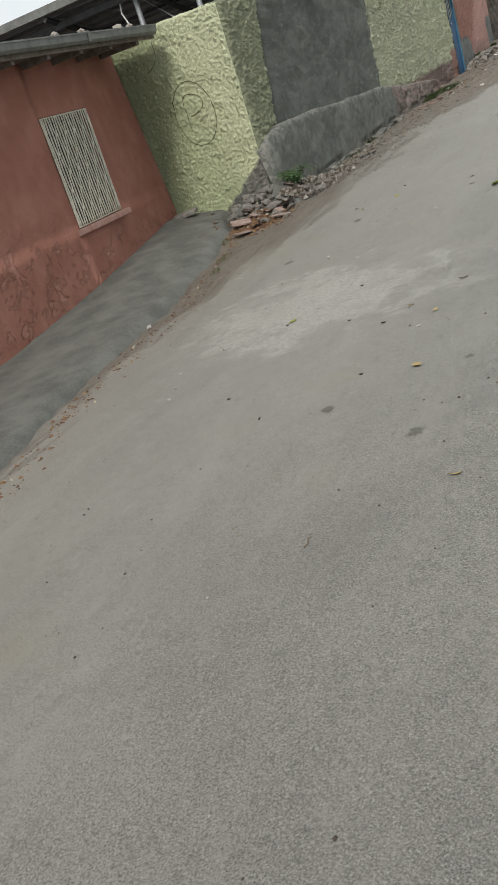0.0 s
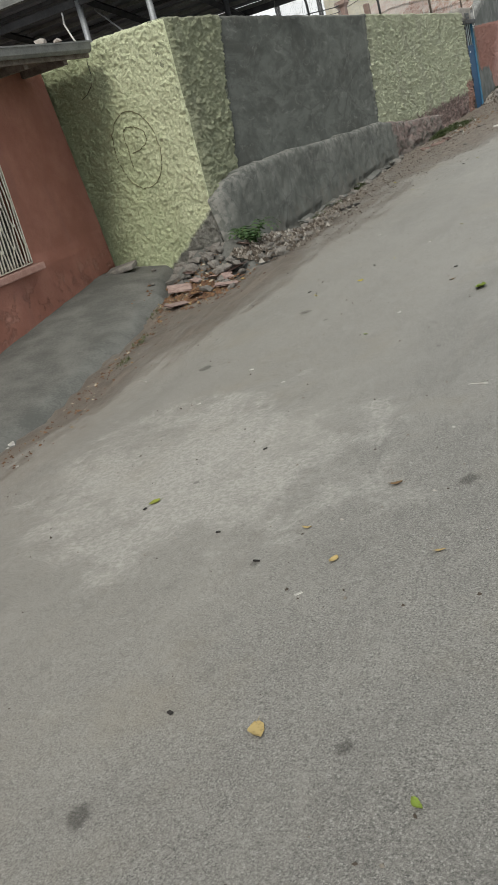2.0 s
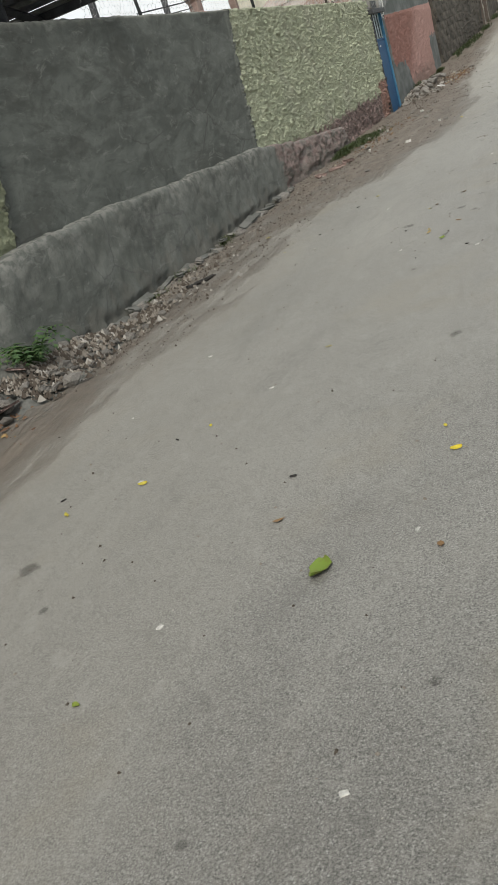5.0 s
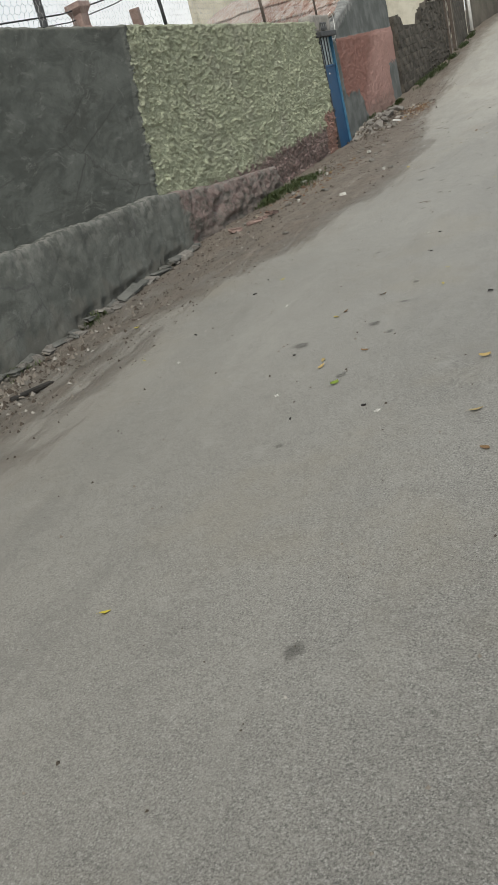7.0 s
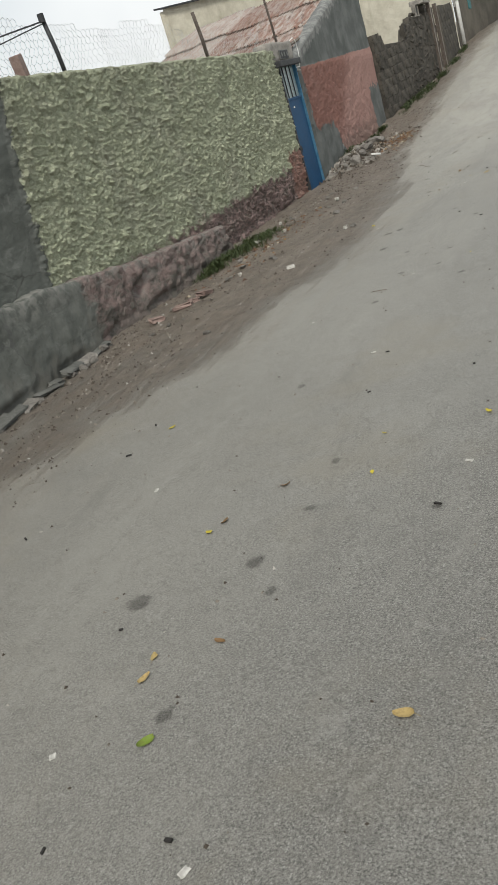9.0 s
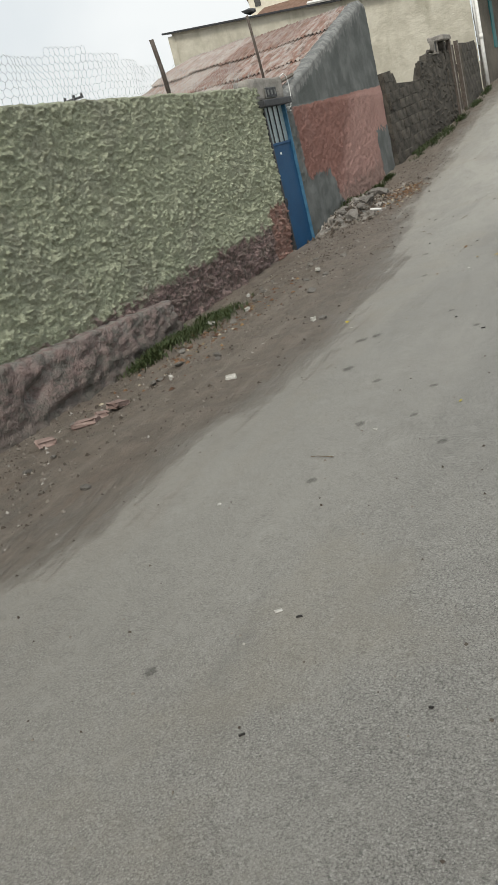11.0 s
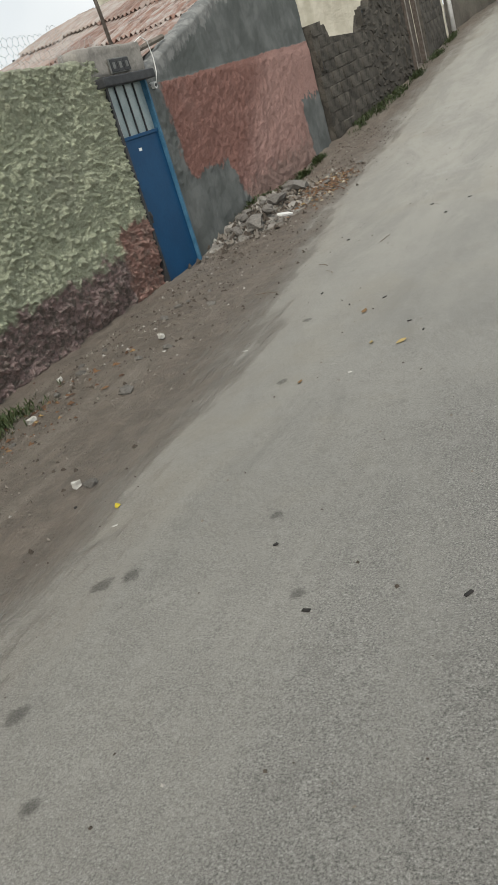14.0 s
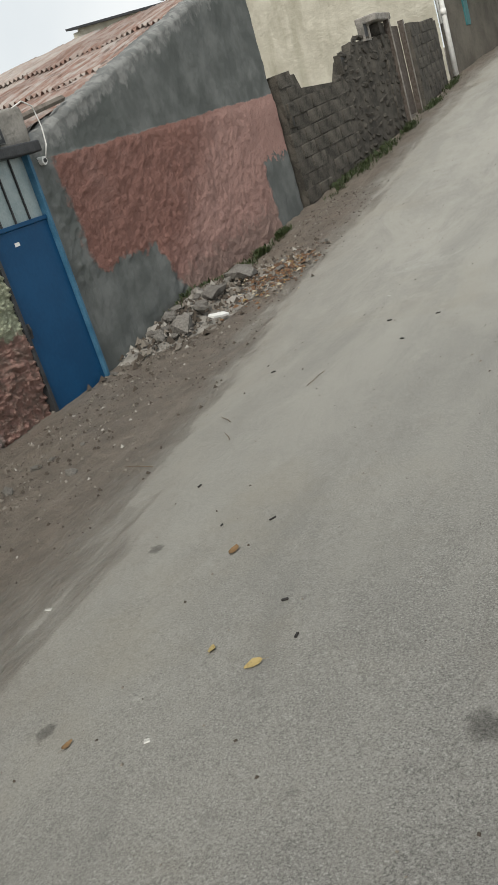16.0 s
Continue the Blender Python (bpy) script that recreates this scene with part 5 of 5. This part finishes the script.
def build_rubble():
    rnd = random.Random(11)
    for _ in range(85):
        x, y = rnd.gauss(-5.5, 0.30), rnd.gauss(11.6, 0.36)
        if y > 11.9 and x < -5.1:
            y = 11.88 - rnd.uniform(0, 0.4)
        stone(x, y, 0.025 + 0.075 * rnd.random() ** 2, rnd, "broken grey mortar lump at the wall corner", "rubble at the wall corner")
    for _ in range(80):
        y = 11.8 + abs(rnd.gauss(0, 1.1))
        x = rnd.uniform(-5.2, -4.72) + 0.06 * (y - 12)
        stone(x, y, rnd.uniform(0.018, 0.055), rnd, "small pale rubble stone beside the plinth", "rubble along the plinth")
    for _ in range(40):
        y = rnd.uniform(13.4, 18.6)
        stone(-5.13 + abs(rnd.gauss(0, 0.06)), y, rnd.uniform(0.025, 0.075), rnd, "broken cement crumb at the plinth foot", "crumbs at the plinth foot")
    for _ in range(26):
        y = rnd.uniform(18.6, 26)
        stone(-4.95 + abs(rnd.gauss(0, 0.5)), y, rnd.uniform(0.018, 0.055), rnd, "small stone on the earth verge", "stones on the verge")
    for _ in range(55):
        y = rnd.gauss(28.3, 0.62)
        x = -5.05 + 0.22 * (y - 28.4) + rnd.gauss(0, 0.18)
        if x > -5.33:
            stone(x, y, rnd.uniform(0.02, 0.075), rnd, "broken cement and stone before the shed", "rubble before the shed")
    for x, y, s in ((-5.0, 27.9, 0.16), (-4.9, 28.5, 0.15), (-4.85, 29.1, 0.17), (-5.05, 29.45, 0.14)):
        stone(x, y, s, rnd, "large lump of broken cement", "rubble before the shed", mat_turn=8)
    for x, y in ((-3.41, 21.49), (-4.2, 20.9), (-4.3, 23.6), (-3.9, 18.3)):
        stone(x, y, 0.04, rnd, "small dark stone on the road edge", "stones on the verge")
    # broken terracotta tile pieces and a flat slab
    for q, (x, y, a, b, tx, rz) in enumerate(((-5.55, 11.05, .17, .10, 14, 30), (-5.02, 11.5, .17, .11, -16, 100), (-4.95, 11.05, .16, .05, 3, 20), (-5.32, 10.55, .15, .09, 4, 60), (-5.1, 11.9, .10, .07, 20, 140), (-5.4, 11.2, .08, .05, 22, 80), (-5.2, 11.25, .07, .05, -18, 10), (-5.05, 11.3, .06, .05, 25, 50), (-5.6, 11.4, .07, .06, 12, 120), (-5.25, 10.85, .07, .045, -10, 75))):
        bm = boxed(-a * 0.75, a * 0.75, -b * 0.8, b * 0.8, -0.009, 0.009, 0.003)
        r2 = random.Random(q)
        for v in bm.verts:
            v.co += Vector((r2.uniform(-.03, .03), r2.uniform(-.03, .03), 0))
        o = part("tile_fragment", bm, BRICK, None)
        o.matrix_basis = pose(x, y, top_z(x, y) + heap_a(x, y) + 0.035, tx, 6, rz)
        tagged(o, "broken pinkish tile fragment in the rubble", "tile", "tile fragments in the rubble")
    for x, y, a, b, rz in ((-4.72, 19.55, .09, .05, 20), (-4.60, 19.85, .07, .05, 80), (-4.66, 19.7, .06, .04, 130), (-4.85, 19.2, .06, .05, 50)):
        bm = boxed(-a, a, -b, b, -0.022, 0.022, 0.006)
        for v in bm.verts:
            v.co += Vector((rnd.uniform(-.02, .02), rnd.uniform(-.02, .02), rnd.uniform(-.006, .006)))
        o = part("brick_fragment", bm, BRICK, None)
        o.matrix_basis = pose(x, y, top_z(x, y) + 0.02, rnd.uniform(-8, 8), rnd.uniform(-8, 8), rz)
        tagged(o, "reddish broken brick piece on the earth verge", "brick", "stones on the verge")
    # broken cement plates along the plinth foot
    for q in range(22):
        y = 13.3 + q * 0.25 + rnd.uniform(-.06, .06)
        a, b = rnd.uniform(.05, .17), rnd.uniform(.02, .05)
        bm = boxed(-b, b, -a, a, -0.014, 0.014, 0.004)
        for v in bm.verts:
            v.co += Vector((rnd.uniform(-.02, .02), rnd.uniform(-.03, .03), rnd.uniform(-.004, .004)))
        x = -5.13 + rnd.uniform(-0.02, 0.05)
        o = part("cement_plate", bm, SLAB if q % 4 else STONE, None)
        o.matrix_basis = pose(x, y, top_z(x, y) + rnd.uniform(0.012, 0.05), rnd.uniform(-9, 9), rnd.uniform(4, 28), rnd.uniform(-14, 14))
        tagged(o, "broken cement plate leaning at the plinth foot", "rubble", "crumbs at the plinth foot")
    o = part("stone_slab", boxed(-0.19, 0.19, -0.10, 0.10, -0.03, 0.03, 0.012), STONE, None)
    o.matrix_basis = pose(-6.78, 11.78, slab_z(-6.78, 11.78) + 0.045, 8, -6, 12)
    tagged(o, "flat grey stone slab lying at the house corner", "stone")
    o = part("plaster_piece", boxed(-0.10, 0.10, -0.04, 0.04, -0.012, 0.012, 0.004), WHITE, None)
    o.matrix_basis = pose(-4.62, 27.95, top_z(-4.62, 27.95) + heap_b(-4.62, 27.95) + 0.05, 16, 10, 70)
    tagged(o, "white plaster piece lying on the rubble", "plaster")


build_rubble()


def build_fern():
    t = thing("fern", "bright green fern growing from the rubble", "plant", (-5.10, 12.05, 0.2))
    rnd = random.Random(4)
    base = Vector((-5.12, 12.12, top_z(-5.12, 12.1) + 0.10))
    for q in range(24):
        a = rnd.uniform(0, 2 * math.pi)
        ln = rnd.uniform(0.26, 0.46)
        out = Vector((math.cos(a), math.sin(a) * 0.8, 0))
        if out.x < -0.3:
            out.x *= -0.6
        verts, faces, n = [], [], 25
        side = out.cross(Vector((0, 0, 1))).normalized()
        mids = [base + out * ln * f + Vector((0, 0, 0.26 * math.sin(f * 2.3) * ln / 0.3 - 0.06 * f)) for f in (i / (n - 1) for i in range(n))]
        verts += mids
        for i in range(0, n - 1):
            f = i / (n - 1)
            w = 0.085 * math.sin(math.pi * min(1, 0.12 + f * 0.86)) + 0.006
            for s in (-1, 1):
                if i % 2 == 0:
                    faces.append((i, i + 1, len(verts)))
                    verts.append(mids[i] + side * s * w + out * 0.03 + Vector((0, 0, -0.02 + rnd.uniform(-.008, .008))))
                else:
                    faces.append((i, i + 1, len(verts)))
                    verts.append(mids[i] + side * s * 0.006 + out * 0.01)
        under(new("frond", mesh_of("frond", verts, faces, FERN)), t)


build_fern()


def build_weeds():
    rnd = random.Random(8)

    def clump(name, label, spots, n, size, mat):
        verts, faces = [], []
        for cx, cy, sx, sy in spots:
            for _ in range(n):
                x, y = rnd.gauss(cx, sx), rnd.gauss(cy, sy)
                z = top_z(x, y) + (heap_b(x, y) if y > 26 else heap_a(x, y))
                for _ in range(3):
                    a = rnd.uniform(0, 6.28)
                    l, h = rnd.uniform(.3, 1) * size, rnd.uniform(.4, 1.2) * size
                    d = Vector((math.cos(a), math.sin(a), 0))
                    s = Vector((-d.y, d.x, 0)) * rnd.uniform(.04, .10) * size
                    p = Vector((x, y, z - 0.01))
                    b = len(verts)
                    verts += [p, p + d * l * .5 + Vector((0, 0, h * .7)) + s, p + d * l + Vector((0, 0, h)), p + d * l * .5 + Vector((0, 0, h * .7)) - s]
                    faces.append((b, b + 1, b + 2, b + 3))
        tagged(new(name, mesh_of(name, verts, faces, mat)), label, "weeds", kind="stuff")
    clump("weeds", "low green weeds at the plinth end", [(-5.05, 21.9, .10, .30), (-4.95, 22.5, .10, .25), (-5.1, 21.3, .06, .2)], 420, 0.07, WEED)
    clump("weeds", "dark weeds at the plinth foot", [(-5.1, 14.1, .05, .15), (-5.1, 14.9, .05, .12), (-5.1, 16.1, .04, .1)], 60, 0.06, WEED)
    clump("weeds", "dark weeds behind the rubble at the shed foot", [(-5.26, 28.9, .05, .30), (-5.25, 29.8, .05, .25), (-5.25, 30.6, .04, .12), (-5.22, 31.3, .04, .08)], 200, 0.08, WEED)
    clump("weeds", "dry dark weeds along the block wall foot", [(-5.05, 33.6, .07, .3), (-4.9, 34.4, .08, .3), (-4.75, 35.2, .08, .3), (-4.6, 36.3, .06, .2), (-4.5, 38.0, .06, .3), (-4.5, 40.0, .06, .4)], 150, 0.085, WEED)
    clump("weeds", "tiny weeds in the kerb joint", [(-5.55, 10.4, .04, .08), (-5.2, 9.6, .03, .08), (-5.05, 9.0, .03, .06)], 30, 0.04, WEED)


build_weeds()


def leaf_mesh(name, length, material, curl, seed):
    """A thin, slightly twisted leaf with a ragged edge and a stalk."""
    rnd = random.Random(seed)
    verts, n = [], 10
    bend, wide = rnd.uniform(-0.5, 0.5), rnd.uniform(0.20, 0.30)
    for i in range(n):
        f = i / (n - 1)
        w = wide * length * math.sin(math.pi * (0.03 + 0.95 * f) ** 0.8) ** 0.8 + 0.001
        off = bend * length * (f - 0.5) ** 2
        for s in (-1, -0.5, 0, 0.5, 1):
            lift = 0.003 + 0.35 * curl * length * ((f - 0.5) ** 2 + 0.25 * max(0, s * (1 if seed % 2 else -1)) ** 2) + 0.02 * length * abs(s)
            verts.append(((f - 0.5) * length, off + s * w * rnd.uniform(.82, 1.1), lift))
    faces = grid_faces(n, 5)
    b = len(verts)
    z = 0.003 + 0.09 * curl * length
    o = bend * length * 0.25
    verts += [(-0.5 * length, o - .0015, z), (-0.5 * length, o + .0015, z), (-0.82 * length, o + .012, .004), (-0.82 * length, o + .010, .004)]
    faces.append((b, b + 1, b + 2, b + 3))
    return mesh_of(name, verts, faces, material, True)


LEAVES = {k: [leaf_mesh("fallen_leaf", 0.09, m, c, i) for i, c in enumerate((0.25, 0.6, 0.9))] for k, m in (("y", YELLOWLEAF), ("v", VIVIDLEAF), ("g", GREENLEAF), ("b", BROWNLEAF))}
rnd = random.Random(21)


def drop(kind, places, size, label):
    for x, y in places:
        o = new("fallen_leaf", LEAVES[kind][rnd.randrange(3)])
        s = 0.8 * size * rnd.uniform(0.75, 1.2)
        o.matrix_basis = pose(x, y, top_z(x, y) + 0.002, rnd.uniform(-8, 8), rnd.uniform(-8, 8), rnd.uniform(0, 360)) @ Matrix.Diagonal((s, s * rnd.uniform(0.6, 1.1), s * 1.5, 1))
        tagged(o, label, "leaf", "fallen leaves on the road")


drop("y", [(-1.47, 4.48)], 1.2, "large curled yellow leaf on the asphalt")
drop("v", [(-1.01, 12.75)], 1.3, "broad bright yellow leaf on the asphalt")
drop("g", [(-1.78, 9.27)], 1.7, "broad fresh green leaf fallen on the asphalt")
drop("g", [(-0.9, 4.26), (-2.92, 6.16), (-2.51, 8.62), (-2.09, 13.65)], 0.8, "fresh green leaf fallen on the asphalt")
drop("v", [(-2.92, 10.77), (-3.08, 10.2), (-3.45, 9.98), (-1.48, 10.28), (-1.4, 10.06), (-2.45, 11.64), (-4.3, 15.47), (-3.81, 14.64), (-2.42, 14.93), (-1.28, 15.79), (-1.75, 15.32),
           (-1.78, 15.72), (-3.26, 16.28), (-1.77, 18.95), (-3.12, 21.26)], 0.6, "small yellow leaf fallen on the asphalt")
drop("y", [(-0.97, 3.08), (-1.82, 5.74), (-1.58, 5.45), (-1.15, 5.49), (-2.27, 14.07), (-2.25, 13.95), (-1.29, 13.77), (-1.25, 13.07), (-2.1, 22.89), (-2.3, 22.98)], 0.8, "dull yellow leaf fallen on the asphalt")
drop("b", [(-4.99, 6.62), (-1.51, 6.09), (-2.09, 9.66), (-1.34, 9.35), (-2.37, 15.01), (-2.17, 15.3), (-1.17, 12.68), (-2.03, 14.14), (-2.6, 22.5), (-2.53, 23.66)], 0.75, "dry brown leaf curled on the asphalt")


def litter_things():
    def bit(name, mat, x, y, a, b, h, label, cat, group):
        bm = boxed(-a, a, -b, b, 0, h, min(a, b, h) * 0.3)
        for v in bm.verts:
            v.co += Vector((rnd.uniform(-.3, .3) * b, rnd.uniform(-.3, .3) * b, rnd.uniform(0, .5) * h))
        o = part(name, bm, mat, None)
        o.matrix_basis = pose(x, y, top_z(x, y), 0, 0, rnd.uniform(0, 180))
        tagged(o, label, cat, group)
    for x, y in ((-2.79, 4.63), (-1.83, 4.54), (-2.3, 5.77), (-1.95, 5.48), (-2.36, 4.17), (-4.15, 10.05), (-2.49, 6.72), (-2.94, 6.09), (-3.09, 10.66), (-2.15, 10.03), (-3.4, 15.94), (-2.51, 14.24), (-3.58, 10.15),
                 (-1.84, 13.31), (-2.02, 16.92), (-2.22, 13.25), (-3.58, 15.08), (-1.39, 14.96), (-3.43, 16.37), (-1.43, 16.44), (-1.99, 16.29), (-2.12, 20.8), (-1.86, 20.39), (-1.46, 18.5), (-3.38, 21.28),
                 (-2.13, 23.26), (-2.7, 23.9), (-1.34, 20.44), (-2.0, 23.04), (-2.45, 23.92), (-3.34, 26.13), (-2.67, 26.83), (-2.45, 26.32), (-2.3, 26.78), (-3.05, 24.36)):
        bit("debris", RUBBER, x, y, rnd.uniform(.006, .018), rnd.uniform(.003, .007), 0.006, "small black scrap lying on the asphalt", "debris", "dark scraps on the road")
    bit("rubber_strip", RUBBER, -4.63, 14.35, 0.17, 0.03, 0.025, "black rubber strip lying by the plinth", "debris", "")
    for x, y in ((-5.27, 8.07), (-5.19, 7.52), (-5.04, 7.3), (-3.43, 4.91), (-3.65, 5.49), (-1.64, 5.22), (-4.64, 6.95), (-1.38, 6.67), (-3.33, 8.27), (-3.48, 7.68), (-3.11, 10.23), (-2.89, 7.88), (-2.36, 9.01),
                 (-2.67, 11.15), (-3.64, 11.1), (-3.44, 11.94), (-1.45, 9.47), (-1.41, 8.28), (-2.41, 13.59), (-1.75, 13.22), (-1.31, 15.3), (-2.95, 15.43), (-3.44, 14.46), (-2.12, 16.96), (-2.82, 17.93),
                 (-2.19, 18.68), (-4.12, 23.68), (-3.04, 21.09), (-2.85, 27.52), (-2.31, 22.53), (-3.27, 23.29), (-4.35, 16.2)):
        bit("paper_scrap", PAPER, x, y, rnd.uniform(.008, .018), rnd.uniform(.005, .010), 0.004, "small white paper scrap on the asphalt", "litter", "white scraps on the road")
    for x, y, s in ((-4.91, 22.26, .07), (-3.74, 20.16, .06), (-4.41, 20.41, .035), (-4.66, 22.65, .05), (-3.5, 21.49, .035), (-4.29, 23.98, .045), (-5.02, 23.53, .03), (-5.3, 8.2, .05), (-5.1, 7.4, .045)):
        bit("crumpled_paper", PAPER, x, y, s * .7, s * .4, 0.03, "crumpled white paper on the verge", "litter", "")
    for x, y, l in ((-1.49, 2.69, .04), (-4.47, 8.44, .07), (-1.38, 7.25, .055), (-2.4, 18.37, .07), (-3.19, 25.01, .08), (-3.34, 25.31, .08), (-2.9, 25.8, .12), (-3.67, 24.75, .12)):
        a = rnd.uniform(0, 3.1)
        d = Vector((math.cos(a), math.sin(a), 0))
        c = Vector((x, y, top_z(x, y) + 0.007))
        pts = [c - d * l, c - d * l * .3 + Vector((.012, -.01, .006)), c + d * l * .4 + Vector((-.01, .012, 0)), c + d * l]
        tagged(part("twig", tube(pts, 0.003, 5, 0.6), PAPER if 6 < y < 9 else TWIG, None), "thin dry twig lying on the asphalt", "twig", "twigs on the road")


litter_things()


def stains():
    spots = [(-1.89, 4.09, .10), (-1.25, 3.56, .10), (-1.16, 4.43, .07), (-0.75, 3.46, .08), (-1.95, 5.46, .05), (-3.37, 9.51, .12), (-3.87, 8.49, .13), (-2.76, 6.36, .05), (-1.17, 6.08, .10), (-1.62, 11.42, .09),
             (-1.24, 8.67, .045), (-1.82, 8.1, .04), (-3.05, 9.18, .06), (-2.52, 14.42, .13), (-2.09, 14.65, .10), (-1.94, 14.43, .06), (-2.17, 12.92, .05), (-2.08, 13.77, .08)]
    spots += [(-1.97, 15.06, .06), (-1.39, 14.94, .06), (-1.97, 15.49, .06), (-2.49, 16.59, .06), (-2.81, 20.6, .11), (-2.7, 20.66, .1), (-2.7, 19.88, .10), (-1.99, 19.29, .06), (-2.31, 18.8, .07), (-2.01, 18.84, .06),
              (-2.37, 18.1, .07), (-2.41, 19.55, .07), (-1.77, 18.42, .06), (-2.2, 21.02, .07), (-1.92, 20.48, .06), (-2.73, 22.56, .08), (-2.97, 23.74, .09), (-1.31, 22.63, .13)]
    r2 = random.Random(2)
    for x, y, r in spots:
        verts, core, n = [(x, y, 0)], [1.0], 18
        for ring, c in ((0.5, 0.75), (1.0, 0.30), (1.5, 0.0)):
            for i in range(n):
                a = 2 * math.pi * i / n
                k = 0.6 * r * ring * r2.uniform(0.7, 1.25)
                verts.append((x + k * math.cos(a), y + 1.1 * k * math.sin(a), 0))
                core.append(c)
        verts = [(a, b, surface_z(a, b) + 0.004) for a, b, _ in verts]
        faces = [(0, 1 + i, 1 + (i + 1) % n) for i in range(n)]
        for ring in range(2):
            o = 1 + ring * n
            faces += [(o + i, o + n + i, o + n + (i + 1) % n, o + (i + 1) % n) for i in range(n)]
        me = mesh_of("oil_stain", verts, faces, STAIN, True)
        me.attributes.new("core", "FLOAT", "POINT").data.foreach_set("value", core)
        tagged(new("oil_stain", me), "dark oily stain soaked into the asphalt", "stain", "stains on the road", "stuff")


stains()


def scatter():
    """Chips of stone and bits of dry leaf strewn on road, verge and gutter."""
    r3 = random.Random(9)

    def chips(name, label, places, lo, hi, mat, flat):
        verts, faces = [], []
        for x, y in places:
            s = lo + (hi - lo) * r3.random() ** 3
            z = top_z(x, y) + (heap_a(x, y) if 10 < y < 15 else heap_b(x, y) if 26 < y < 31 else 0)
            a = r3.uniform(0, 6.28)
            c, d = math.cos(a) * s, math.sin(a) * s
            k = r3.uniform(.4, .9)
            b = len(verts)
            h = s * flat * r3.uniform(.6, 1.4)
            verts += [(x + c, y + d, z - .002), (x - d * k, y + c * k, z - .002 + h * .3), (x - c, y - d, z - .002), (x + d * k, y - c * k, z - .002), (x + c * .2, y - d * .1, z + h)]
            faces += [(b, b + 1, b + 4), (b + 1, b + 2, b + 4), (b + 2, b + 3, b + 4), (b + 3, b, b + 4)]
        tagged(new(name, mesh_of(name, verts, faces, mat)), label, "debris", kind="stuff")
    chips("road_chips", "fine stone chips strewn over the asphalt", [(r3.uniform(-4.3, 0.8), r3.uniform(0.6, 34)) for _ in range(4200)], 0.003, 0.013, CHIPS, 0.7)
    verge = []
    while len(verge) < 10000:
        y = r3.uniform(12, 33)
        x = -5.2 + abs(r3.gauss(0, 0.75))
        if x < earth_x(y) - 0.05:
            verge.append((x + (max(0, y - 33) * .12), y))
    chips("verge_chips", "stone chips and crumbs on the earth verge", verge, 0.005, 0.022, CHIPS, 0.8)
    gut = [(kerb_x(y) + 0.14 + abs(r3.gauss(0, .16)), y) for y in (11.2 - 7.7 * r3.random() ** 1.3 for _ in range(1000))]
    chips("gutter_leaves", "dry yellow and brown leaves along the kerb", gut, 0.008, 0.028, LITTER, 0.5)
    pile = [(r3.gauss(-5.28, .22), r3.gauss(11.0, .26)) for _ in range(1500)]
    chips("leaf_pile", "dry brown leaves gathered against the rubble", pile, 0.012, 0.042, LITTER, 0.5)
    pile = [(r3.gauss(-4.5, .15), r3.gauss(29.2, .4)) for _ in range(800)]
    chips("leaf_pile", "dry brown leaves beside the shed rubble", pile, 0.012, 0.04, LITTER, 0.5)
    pile = [(r3.gauss(-4.75, .25), r3.gauss(22.0, .8)) for _ in range(420)]
    chips("leaf_scatter", "dry leaves scattered by the plinth end", pile, 0.012, 0.04, LITTER, 0.5)
    gravel = [(-5.15 + abs(r3.gauss(0, .2)) + 0.05 * (y - 12), y) for y in (11.7 + abs(r3.gauss(0, 1.4)) for _ in range(3600))]
    chips("gravel", "pale rubble gravel beside the plinth", gravel, 0.010, 0.04, CHIPS, 1.0)
    heap = [(r3.gauss(-4.98, .28) + .2 * (y - 28.6), y) for y in (r3.gauss(28.5, .75) for _ in range(1100))]
    chips("gravel", "cement crumbs on the shed rubble heap", heap, 0.010, 0.05, CHIPS, 1.0)


scatter()
